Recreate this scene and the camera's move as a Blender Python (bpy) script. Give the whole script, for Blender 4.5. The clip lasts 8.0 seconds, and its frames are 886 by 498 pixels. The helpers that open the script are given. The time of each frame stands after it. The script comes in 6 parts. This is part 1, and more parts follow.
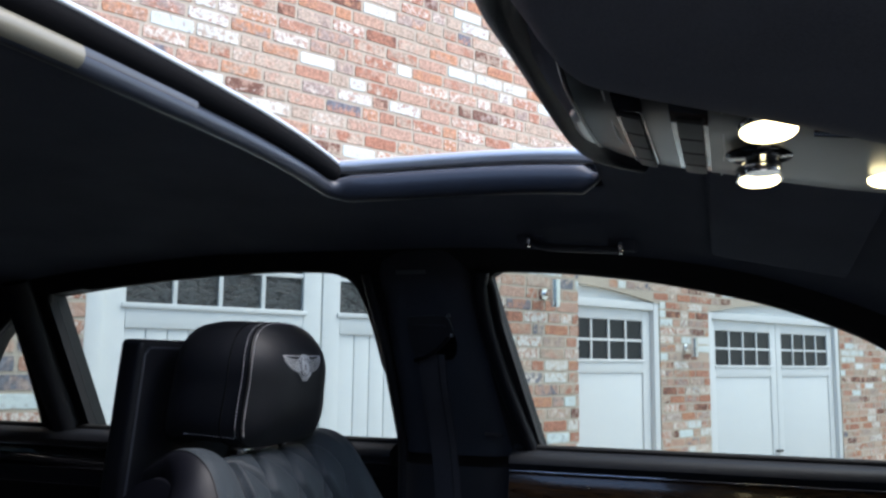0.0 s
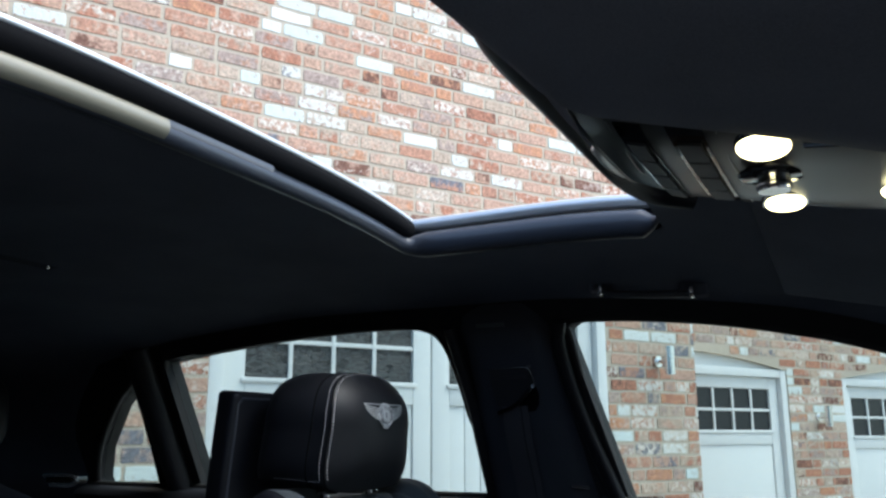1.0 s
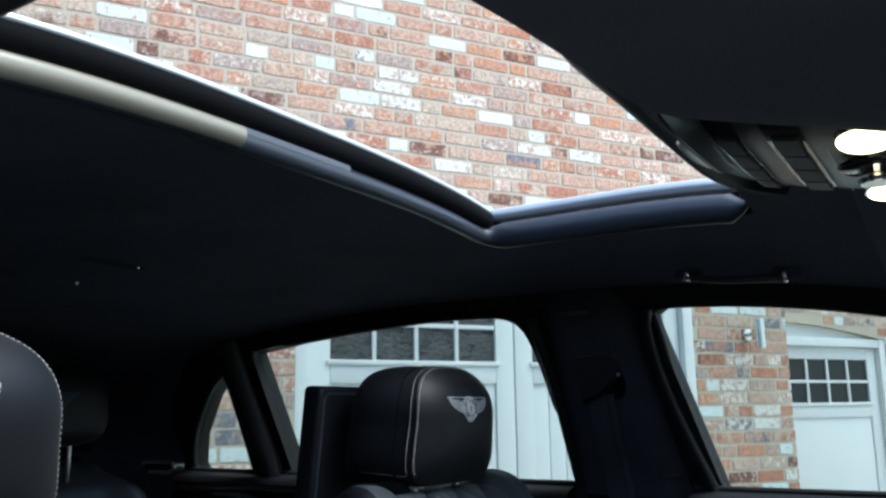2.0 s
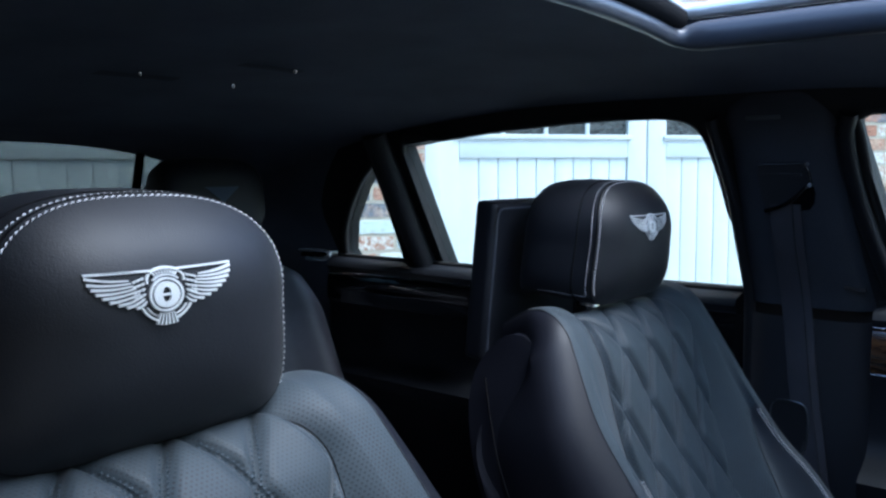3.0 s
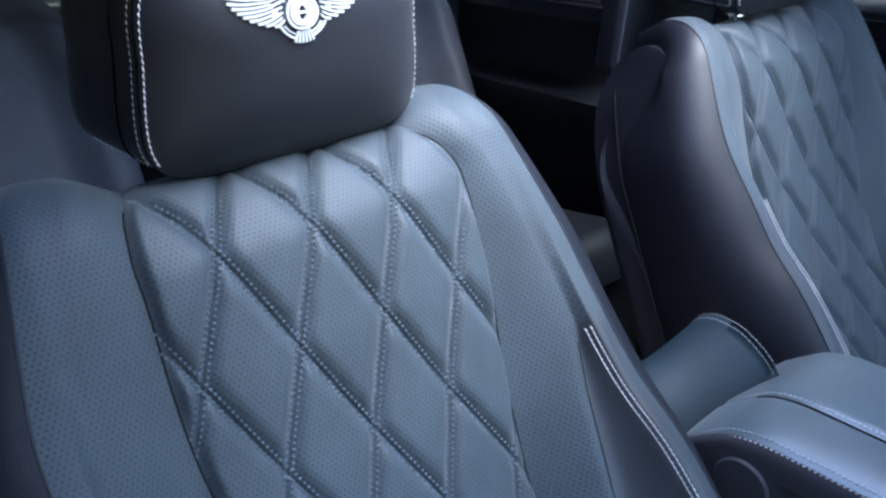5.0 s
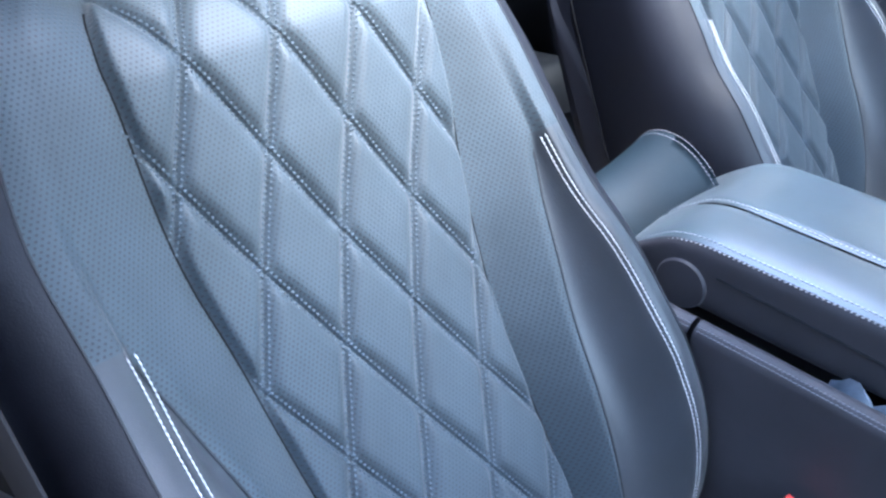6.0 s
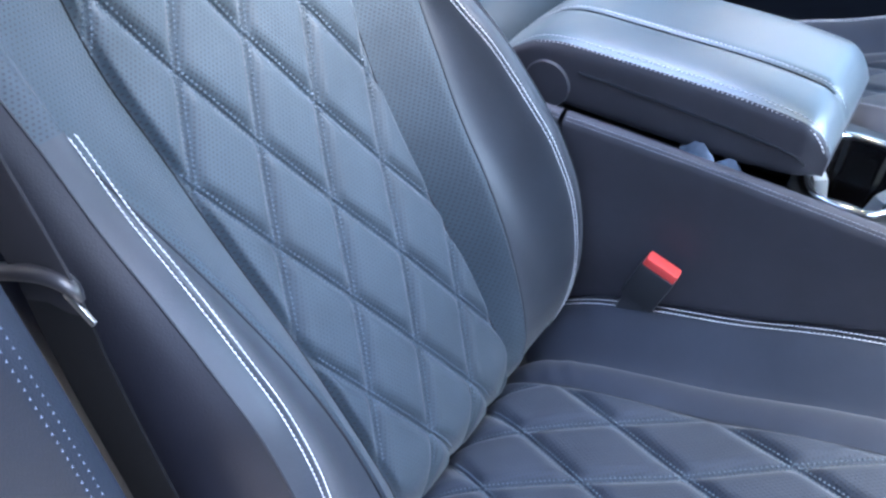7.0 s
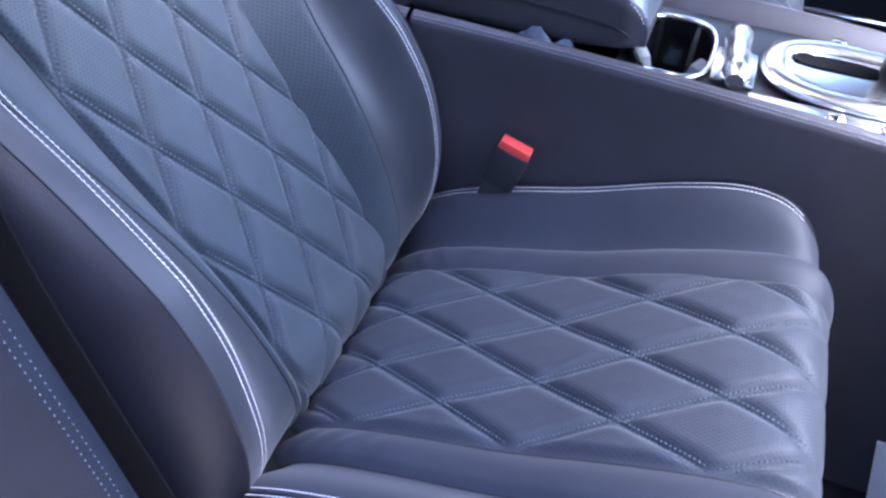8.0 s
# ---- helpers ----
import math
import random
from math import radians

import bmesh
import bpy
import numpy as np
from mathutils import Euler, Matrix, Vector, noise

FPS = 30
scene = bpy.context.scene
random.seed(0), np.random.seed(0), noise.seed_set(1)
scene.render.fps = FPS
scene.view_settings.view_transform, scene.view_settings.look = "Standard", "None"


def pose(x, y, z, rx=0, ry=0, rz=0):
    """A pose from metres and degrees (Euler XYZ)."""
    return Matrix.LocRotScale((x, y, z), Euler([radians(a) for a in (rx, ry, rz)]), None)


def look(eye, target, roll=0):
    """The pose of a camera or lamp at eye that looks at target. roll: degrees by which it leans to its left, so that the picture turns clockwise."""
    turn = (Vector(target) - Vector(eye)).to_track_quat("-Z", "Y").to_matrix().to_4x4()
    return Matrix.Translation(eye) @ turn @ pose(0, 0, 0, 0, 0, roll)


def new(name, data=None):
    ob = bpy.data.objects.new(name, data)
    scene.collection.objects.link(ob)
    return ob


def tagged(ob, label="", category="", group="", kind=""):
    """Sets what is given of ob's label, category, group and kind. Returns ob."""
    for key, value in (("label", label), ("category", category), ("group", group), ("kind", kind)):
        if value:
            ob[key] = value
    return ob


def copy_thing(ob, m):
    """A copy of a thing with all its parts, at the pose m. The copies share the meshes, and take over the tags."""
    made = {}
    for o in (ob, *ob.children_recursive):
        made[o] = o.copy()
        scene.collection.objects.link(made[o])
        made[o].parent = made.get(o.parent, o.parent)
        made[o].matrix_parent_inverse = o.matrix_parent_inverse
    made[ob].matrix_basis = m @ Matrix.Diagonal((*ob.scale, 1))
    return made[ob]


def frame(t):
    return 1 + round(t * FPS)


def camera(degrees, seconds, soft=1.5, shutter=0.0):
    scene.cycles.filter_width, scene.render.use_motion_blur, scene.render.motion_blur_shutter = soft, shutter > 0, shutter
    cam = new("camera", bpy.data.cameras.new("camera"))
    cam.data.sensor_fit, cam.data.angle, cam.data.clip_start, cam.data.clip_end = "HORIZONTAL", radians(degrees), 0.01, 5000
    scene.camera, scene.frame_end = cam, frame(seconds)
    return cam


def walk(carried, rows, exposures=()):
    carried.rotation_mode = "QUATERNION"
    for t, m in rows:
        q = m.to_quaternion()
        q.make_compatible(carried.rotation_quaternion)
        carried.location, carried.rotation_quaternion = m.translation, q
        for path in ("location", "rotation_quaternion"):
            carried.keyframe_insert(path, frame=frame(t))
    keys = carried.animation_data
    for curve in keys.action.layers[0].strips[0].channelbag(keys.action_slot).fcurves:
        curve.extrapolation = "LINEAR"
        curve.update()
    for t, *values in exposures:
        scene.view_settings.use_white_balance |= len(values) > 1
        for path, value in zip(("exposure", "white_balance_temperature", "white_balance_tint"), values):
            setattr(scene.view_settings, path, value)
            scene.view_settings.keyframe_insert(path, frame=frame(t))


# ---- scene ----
cam = camera(55.8, 8.0, soft=2.5)

PATH = [
    (0, (0.55, -0.628, 1.153), (-0.086, 1.251, 1.41), 0.7),
    (0.5, (0.59, -0.632, 1.124), (-0.165, 1.176, 1.522), 0.2),
    (1, (0.628, -0.648, 1.108), (-0.254, 1.093, 1.546), -0.1),
    (1.2, (0.64, -0.66, 1.111), (-0.272, 1.065, 1.547), -0.3),
    (2.3, (0.596, -0.636, 1.15), (-0.525, 0.996, 1.434), -0.4),
    (2.5, (0.568, -0.637, 1.164), (-0.599, 0.98, 1.322), -0.2),
    (3, (0.514, -0.64, 1.215), (-0.767, 0.884, 1.025), -0.4),
    (3.5, (0.496, -0.642, 1.233), (-0.876, 0.755, 0.825), -0.8),
    (4, (0.502, -0.642, 1.237), (-0.909, 0.656, 0.67), -1.0),
    (4.2, (0.504, -0.643, 1.234), (-0.904, 0.634, 0.615), -1.1),
    (5.5, (0.531, -0.658, 1.231), (-0.752, 0.477, 0.198), -0.9),
    (6, (0.536, -0.686, 1.212), (-0.604, 0.473, 0.048), -0.1),
    (6.5, (0.543, -0.734, 1.176), (-0.418, 0.493, -0.078), 0.7),
    (7, (0.57, -0.798, 1.175), (-0.203, 0.486, -0.15), 2.2),
    (7.5, (0.59, -0.841, 1.172), (-0.024, 0.5, -0.179), 3.3),
    (8, (0.594, -0.883, 1.15), (0.156, 0.512, -0.214), 4.6),
]
walk(cam, [(t, look(eye, aim, lean)) for t, eye, aim, lean in PATH],
     [(0, 1.2, 5950, 11), (0.5, 1.2, 5900, 7), (2.5, 1.2, 5500, 1), (3, 2.0, 5150, 5), (3.5, 2.65, 5250, 10), (4.2, 2.8, 5200, 10), (5.5, 3.9, 5250, 8), (6, 4.5, 5450, 7), (6.5, 4.7, 5600, 6), (7, 4.55, 5500, 10), (8, 4.2, 5350, 26)])

# ---- light ----
world = bpy.data.worlds.new("sky")
scene.world = world
world.use_nodes = True
wn = world.node_tree.nodes
wl = world.node_tree.links
sky = wn.new("ShaderNodeTexSky")
sky.sky_type = "NISHITA"
sky.sun_disc = False
sky.sun_elevation = radians(62)
sky.sun_rotation = radians(78)
sky.air_density = 1.2
sky.dust_density = 3.0
wn["Background"].inputs["Strength"].default_value = 0.15
wl.new(sky.outputs["Color"], wn["Background"].inputs["Color"])

sun_data = bpy.data.lights.new("sun", "SUN")
sun_data.energy = 1.2
sun_data.angle = radians(40)
sun_data.color = (1.0, 0.95, 0.88)
sun = new("sun", sun_data)
sun.matrix_world = look((4.5, 1.0, 8.9), (0, 0, 0))


# ---- materials ----
def material(name, base, rough=0.5, metal=0.0, spec=0.5, coat=0.0):
    m = bpy.data.materials.new(name)
    m.use_nodes = True
    b = m.node_tree.nodes["Principled BSDF"]
    b.inputs["Base Color"].default_value = (*base, 1)
    b.inputs["Roughness"].default_value = rough
    b.inputs["Metallic"].default_value = metal
    b.inputs["Specular IOR Level"].default_value = spec
    b.inputs["Coat Weight"].default_value = coat
    b.inputs["Coat Roughness"].default_value = 0.06
    return m, m.node_tree.nodes, m.node_tree.links, b


def math_node(n, l, op, a, b=None, c=None):
    k = n.new("ShaderNodeMath")
    k.operation = op
    for i, v in enumerate((a, b, c)):
        if v is None:
            continue
        if isinstance(v, (int, float)):
            k.inputs[i].default_value = v
        else:
            l.new(v, k.inputs[i])
    return k.outputs[0]


def noise_node(n, l, scale, detail=3.0, rough=0.5, coords=None):
    k = n.new("ShaderNodeTexNoise")
    k.inputs["Scale"].default_value = scale
    k.inputs["Detail"].default_value = detail
    k.inputs["Roughness"].default_value = rough
    if coords is not None:
        l.new(coords, k.inputs["Vector"])
    return k


def ramp(n, l, fac, stops):
    k = n.new("ShaderNodeValToRGB")
    e = k.color_ramp.elements
    while len(e) < len(stops):
        e.new(0.5)
    for s, (p, c) in zip(e, stops):
        s.position = p
        s.color = (*c, 1) if len(c) == 3 else c
    l.new(fac, k.inputs[0])
    return k.outputs[0]


def bump(n, l, b, height, strength, dist, under=None):
    k = n.new("ShaderNodeBump")
    k.inputs["Strength"].default_value = strength
    k.inputs["Distance"].default_value = dist
    l.new(height, k.inputs["Height"])
    if under is not None:
        l.new(under, k.inputs["Normal"])
    l.new(k.outputs[0], b.inputs["Normal"])
    return k.outputs[0]


def coords(n, kind="Object"):
    return n.new("ShaderNodeTexCoord").outputs[kind]


def leather(name, base, rough=0.42, holes=False, spec=0.5, sheen=0.12):
    m, n, l, b = material(name, base, rough, 0, spec)
    b.inputs["Sheen Weight"].default_value = sheen
    b.inputs["Sheen Roughness"].default_value = 0.5
    c = coords(n)
    grain = n.new("ShaderNodeTexVoronoi")
    grain.inputs["Scale"].default_value = 900
    l.new(c, grain.inputs["Vector"])
    soft = noise_node(n, l, 14, 4, 0.6, c)
    tone = ramp(n, l, soft.outputs["Fac"], [(0.3, tuple(v * 0.85 for v in base)), (0.7, tuple(v * 1.15 for v in base))])
    l.new(tone, b.inputs["Base Color"])
    rr = n.new("ShaderNodeMapRange")
    rr.inputs["To Min"].default_value = rough - 0.06
    rr.inputs["To Max"].default_value = rough + 0.08
    l.new(soft.outputs["Fac"], rr.inputs["Value"])
    l.new(rr.outputs[0], b.inputs["Roughness"])
    first = bump(n, l, b, grain.outputs["Distance"], 0.25, 0.0004)
    creases = noise_node(n, l, 60, 5, 0.6, c)
    second = bump(n, l, b, creases.outputs["Fac"], 0.12, 0.002, first)
    if holes:
        uv = n.new("ShaderNodeUVMap")
        sep = n.new("ShaderNodeSeparateXYZ")
        l.new(uv.outputs[0], sep.inputs[0])
        row = math_node(n, l, "MULTIPLY", sep.outputs[1], 1 / 0.0031)
        shift = math_node(n, l, "MULTIPLY", math_node(n, l, "MODULO", math_node(n, l, "FLOOR", math_node(n, l, "ADD", row, 400)), 2), 0.5)
        col = math_node(n, l, "ADD", math_node(n, l, "MULTIPLY", sep.outputs[0], 1 / 0.0038), shift)
        dx = math_node(n, l, "SUBTRACT", math_node(n, l, "FRACT", math_node(n, l, "ADD", col, 400)), 0.5)
        dy = math_node(n, l, "SUBTRACT", math_node(n, l, "FRACT", math_node(n, l, "ADD", row, 400)), 0.5)
        d = math_node(n, l, "SQRT", math_node(n, l, "ADD", math_node(n, l, "MULTIPLY", dx, dx), math_node(n, l, "MULTIPLY", dy, dy)))
        hole = n.new("ShaderNodeMapRange")
        hole.interpolation_type = "SMOOTHSTEP"
        hole.inputs["From Min"].default_value = 0.15
        hole.inputs["From Max"].default_value = 0.30
        l.new(d, hole.inputs["Value"])
        mix = n.new("ShaderNodeMix")
        mix.data_type = "RGBA"
        l.new(hole.outputs[0], mix.inputs["Factor"])
        mix.inputs[6].default_value = (0.014, 0.017, 0.022, 1)
        l.new(tone, mix.inputs[7])
        l.new(mix.outputs[2], b.inputs["Base Color"])
        bump(n, l, b, hole.outputs[0], 0.4, 0.0006, second)
    return m


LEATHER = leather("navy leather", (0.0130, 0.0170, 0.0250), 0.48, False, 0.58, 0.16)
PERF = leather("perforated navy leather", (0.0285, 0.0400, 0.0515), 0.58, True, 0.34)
# cushion copies of the seat leather, the dimmer light put into their colour
PERF_DIM = leather("perforated navy leather dimmed for the cushion", (0.0220, 0.0275, 0.0410), 0.60, True, 0.35)
CUSHION_DIM = leather("smooth navy leather dimmed for the cushion", (0.0168, 0.0205, 0.0325), 0.60, False, 0.3)
CONSOLE = leather("charcoal console leather", (0.0470, 0.0450, 0.0540), 0.52, False, 0.4, 0.04)
# seat leather for the lid, its base paled to hold reflected daylight
SHEENED = leather("navy leather with sheen in its base", (0.060, 0.082, 0.096), 0.36, False, 1.0)
SHEENED.node_tree.nodes["Principled BSDF"].inputs["Coat Weight"].default_value = 0.7
SHEENED.node_tree.nodes["Principled BSDF"].inputs["Coat Roughness"].default_value = 0.42
DARK = leather("black leather", (0.0054, 0.0068, 0.0112), 0.52, False, 0.42, 0.03)
REAR = leather("charcoal rear leather", (0.062, 0.060, 0.075), 0.5, False, 0.45, 0.04)
# darker copy of the seat leather: shade of the seat sides in its colour
SHADELEATHER = leather("navy leather darkened as shade", (0.0056, 0.0062, 0.0110), 0.50, False, 0.32, 0.0)
PULL = leather("dark teal leather", (0.0115, 0.021, 0.030), 0.6, False, 0.25, 0.0)
PILLAR = leather("dark navy pillar leather", (0.0085, 0.0115, 0.0185), 0.65, False, 0.10, 0.0)


def cloth(name, base, scale=700, rough=0.95):
    m, n, l, b = material(name, base, rough, 0, 0.15)
    c = coords(n)
    fine = noise_node(n, l, scale, 4, 0.7, c)
    big = noise_node(n, l, 7, 3, 0.5, c)
    mixed = math_node(n, l, "ADD", math_node(n, l, "MULTIPLY", fine.outputs["Fac"], 0.6), math_node(n, l, "MULTIPLY", big.outputs["Fac"], 0.4))
    l.new(ramp(n, l, mixed, [(0.3, tuple(v * 0.7 for v in base)), (0.7, tuple(v * 1.3 for v in base))]), b.inputs["Base Color"])
    bump(n, l, b, fine.outputs["Fac"], 0.4, 0.0006)
    return m


HEADLINER = cloth("black suede cloth", (0.100, 0.113, 0.148))
SUEDE = cloth("black suede pillar cloth", (0.066, 0.071, 0.086))
CARPET = cloth("black carpet", (0.016, 0.015, 0.017), 420)
# one near belt in two tones: shade below its tongue, lit above
WEBBING = cloth("black belt webbing darkened as shade", (0.0018, 0.0021, 0.0032), 1500, 1.0)
LITBELT = cloth("belt webbing toned as lit", (0.013, 0.013, 0.016), 1500, 0.8)
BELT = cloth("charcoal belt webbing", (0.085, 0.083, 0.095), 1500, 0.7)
# matt black, for shade drawn in seams as well as black trim
DEEPBLACK = cloth("deep black for seam shade and trim", (0.005, 0.005, 0.006), 1500, 1.0)
NAVYTHREAD = cloth("navy blue thread", (0.075, 0.095, 0.135), 1500, 0.7)
THREAD = cloth("white thread", (0.78, 0.78, 0.80), 1500, 0.7)
SOFTTHREAD = cloth("pale grey thread", (0.24, 0.24, 0.27), 1500, 0.7)
DIMTHREAD = cloth("grey blue thread", (0.066, 0.084, 0.104), 1500, 0.7)


def plastic(name, base, rough, coat=0.0, grain=0.12):
    m, n, l, b = material(name, base, rough, 0, 0.5, coat)
    c = coords(n)
    k = noise_node(n, l, 240, 3, 0.6, c)
    s = noise_node(n, l, 9, 3, 0.6, c)
    rr = n.new("ShaderNodeMapRange")
    rr.inputs["To Min"].default_value = max(0.03, rough - 0.06)
    rr.inputs["To Max"].default_value = rough + 0.08
    l.new(s.outputs["Fac"], rr.inputs["Value"])
    l.new(rr.outputs[0], b.inputs["Roughness"])
    bump(n, l, b, k.outputs["Fac"], grain, 0.0004)
    return m


PILLARTRIM = plastic("charcoal pillar plastic", (0.036, 0.037, 0.043), 0.55)
TRIM = plastic("black trim plastic", (0.022, 0.023, 0.027), 0.5)
GLOSS = plastic("gloss black lacquer", (0.006, 0.006, 0.007), 0.1, 0.6, 0.0)
FRAMEBLACK = plastic("matt black frame paint", (0.006, 0.006, 0.007), 0.7)
TONGUE = plastic("black moulded tongue plastic", (0.012, 0.012, 0.015), 0.40)
PIANO = plastic("black lacquered panel", (0.006, 0.006, 0.007), 0.42, 0.0, 0.0)
TABS = plastic("pale grey cup tab rubber", (0.34, 0.36, 0.37), 0.5)
RUBBER = plastic("black rubber", (0.010, 0.010, 0.010), 0.65)
LIP = plastic("grey vinyl piping", (0.052, 0.058, 0.074), 0.30)
# handle and blind bases are paled to stand for sun on their tops
HANDLE = plastic("grey vinyl paled as sunlit", (0.15, 0.15, 0.165), 0.38, 0.5)
BLIND = plastic("dusty blind roll paled as sunlit", (0.32, 0.29, 0.215), 0.32, 0.5)
SILVER, _n, _l, _b = material("pale anodised edge", (0.78, 0.80, 0.82), 0.35, 0.6)
_k = noise_node(_n, _l, 60, 3, 0.6, coords(_n))
bump(_n, _l, _b, _k.outputs["Fac"], 0.05, 0.0004)
RED = plastic("red plastic", (0.68, 0.07, 0.06), 0.35)
EMBLEM = cloth("silver embroidery", (0.50, 0.53, 0.55), 1800, 0.45)
STEEL, _n, _l, _b = material("polished chrome", (0.75, 0.76, 0.78), 0.09, 1.0)
_k = noise_node(_n, _l, 35, 3, 0.6, coords(_n))
_r = _n.new("ShaderNodeMapRange")
_r.inputs["To Min"].default_value, _r.inputs["To Max"].default_value = 0.05, 0.18
_l.new(_k.outputs["Fac"], _r.inputs["Value"])
_l.new(_r.outputs[0], _b.inputs["Roughness"])
BRIGHT, _n, _l, _b = material("bright satin chrome", (0.86, 0.88, 0.90), 0.25, 1.0)
_k = noise_node(_n, _l, 50, 3, 0.6, coords(_n))
bump(_n, _l, _b, _k.outputs["Fac"], 0.04, 0.0004)
SATIN, _n, _l, _b = material("satin grey metal", (0.16, 0.17, 0.18), 0.3, 0.9)
_k = noise_node(_n, _l, 500, 2, 0.6, coords(_n))
bump(_n, _l, _b, _k.outputs["Fac"], 0.08, 0.0003)

SMOKED, _n, _l, _b = material("smoked grey console panel", (0.034, 0.038, 0.040), 0.30, 0.55)
_k = noise_node(_n, _l, 300, 2, 0.6, coords(_n))
bump(_n, _l, _b, _k.outputs["Fac"], 0.05, 0.0003)


def veneer():
    m, n, l, b = material("dark burr walnut veneer", (0.03, 0.014, 0.006), 0.25, 0, 0.5, 0.9)
    c = coords(n)
    mp = n.new("ShaderNodeMapping")
    mp.inputs["Scale"].default_value = (3, 20, 30)
    l.new(c, mp.inputs[0])
    k = noise_node(n, l, 3, 7, 0.7, mp.outputs[0])
    k.inputs["Distortion"].default_value = 2.0
    l.new(ramp(n, l, k.outputs["Fac"], [(0.3, (0.012, 0.006, 0.003)), (0.55, (0.07, 0.032, 0.011)), (0.75, (0.17, 0.085, 0.03))]), b.inputs["Base Color"])
    return m


VENEER = veneer()


def glass(name, tint, rough=0.0):
    m, n, l, b = material(name, tint, rough)
    out = n["Material Output"]
    tr = n.new("ShaderNodeBsdfTransparent")
    tr.inputs[0].default_value = (*tint, 1)
    gl = n.new("ShaderNodeBsdfGlossy")
    gl.inputs["Roughness"].default_value = 0.01
    lw = n.new("ShaderNodeLayerWeight")
    lw.inputs["Blend"].default_value = 0.5
    fr = math_node(n, l, "ADD", math_node(n, l, "MULTIPLY", math_node(n, l, "POWER", lw.outputs["Facing"], 4.0), 0.6), 0.02)
    mix = n.new("ShaderNodeMixShader")
    l.new(fr, mix.inputs[0])
    l.new(tr.outputs[0], mix.inputs[1])
    l.new(gl.outputs[0], mix.inputs[2])
    l.new(mix.outputs[0], out.inputs[0])
    return m


GLASS = glass("clear window glass", (0.72, 0.765, 0.75))
SCREEN = glass("shaded windscreen glass", (0.70, 0.74, 0.72))
TINTED = glass("tinted rear glass", (0.29, 0.315, 0.30))
CRYSTAL, _n, _l, _b = material("clear bulb lens", (0.9, 0.9, 0.85), 0.15)
_b.inputs["Emission Color"].default_value = (1.0, 0.82, 0.42, 1)
_b.inputs["Emission Strength"].default_value = 3.0


def brick_material():
    """Reclaimed bricks: two clay tones mottled in each, some whitewashed whole and some in flakes."""
    m, n, l, b = material("reclaimed brick", (0.35, 0.14, 0.08), 0.9, 0, 0.25)
    info = n.new("ShaderNodeObjectInfo")
    geo = n.new("ShaderNodeNewGeometry")
    c = geo.outputs["Position"]
    pick = math_node(n, l, "FRACT", math_node(n, l, "ADD", info.outputs["Random"], geo.outputs["Random Per Island"]))
    tones = [(0.0, (0.52, 0.26, 0.18)), (0.12, (0.62, 0.42, 0.33)), (0.26, (0.58, 0.47, 0.38)), (0.38, (0.64, 0.35, 0.22)),
             (0.48, (0.66, 0.54, 0.44)), (0.60, (0.58, 0.33, 0.24)), (0.70, (0.50, 0.40, 0.36)), (0.80, (0.24, 0.13, 0.10)),
             (0.86, (0.24, 0.25, 0.29)), (0.89, (0.62, 0.42, 0.32))]
    first = ramp(n, l, pick, tones)
    second = ramp(n, l, math_node(n, l, "FRACT", math_node(n, l, "MULTIPLY", pick, 13.3)), tones)
    for k in (first, second):
        n[k.node.name].color_ramp.interpolation = "CONSTANT"
    blot = noise_node(n, l, 17, 6, 0.7, c)
    part_of = n.new("ShaderNodeMapRange")
    part_of.interpolation_type = "SMOOTHSTEP"
    part_of.inputs["From Min"].default_value, part_of.inputs["From Max"].default_value = 0.46, 0.60
    l.new(blot.outputs["Fac"], part_of.inputs["Value"])
    clay = n.new("ShaderNodeMix")
    clay.data_type = "RGBA"
    l.new(part_of.outputs[0], clay.inputs["Factor"])
    l.new(first, clay.inputs[6])
    l.new(second, clay.inputs[7])
    fine = noise_node(n, l, 60, 6, 0.72, c)
    shade = n.new("ShaderNodeMix")
    shade.data_type, shade.blend_type = "RGBA", "MULTIPLY"
    shade.inputs["Factor"].default_value = 0.9
    l.new(clay.outputs[2], shade.inputs[6])
    l.new(ramp(n, l, fine.outputs["Fac"], [(0.30, (0.42, 0.39, 0.38)), (0.66, (1.22, 1.18, 1.14))]), shade.inputs[7])
    # old whitewash: little on most bricks, nearly all of a few
    pick2 = math_node(n, l, "FRACT", math_node(n, l, "MULTIPLY", pick, 37.7))
    cover = math_node(n, l, "POWER", pick2, 3.0)
    patch = noise_node(n, l, 34, 9, 0.80, c)
    edge = n.new("ShaderNodeMapRange")
    edge.interpolation_type = "SMOOTHSTEP"
    l.new(math_node(n, l, "ADD", patch.outputs["Fac"], math_node(n, l, "MULTIPLY", cover, 0.34)), edge.inputs["Value"])
    edge.inputs["From Min"].default_value = 0.63
    edge.inputs["From Max"].default_value = 0.73
    white = n.new("ShaderNodeMix")
    white.data_type = "RGBA"
    l.new(edge.outputs[0], white.inputs["Factor"])
    l.new(shade.outputs[2], white.inputs[6])
    l.new(ramp(n, l, pick2, [(0.0, (0.70, 0.60, 0.50)), (0.82, (0.80, 0.74, 0.66)), (0.93, (0.70, 0.78, 0.76)), (1.0, (0.84, 0.83, 0.79))]), white.inputs[7])
    l.new(white.outputs[2], b.inputs["Base Color"])
    rough = bump(n, l, b, fine.outputs["Fac"], 0.6, 0.004)
    bump(n, l, b, edge.outputs[0], 0.3, 0.0015, rough)
    return m


BRICK = brick_material()


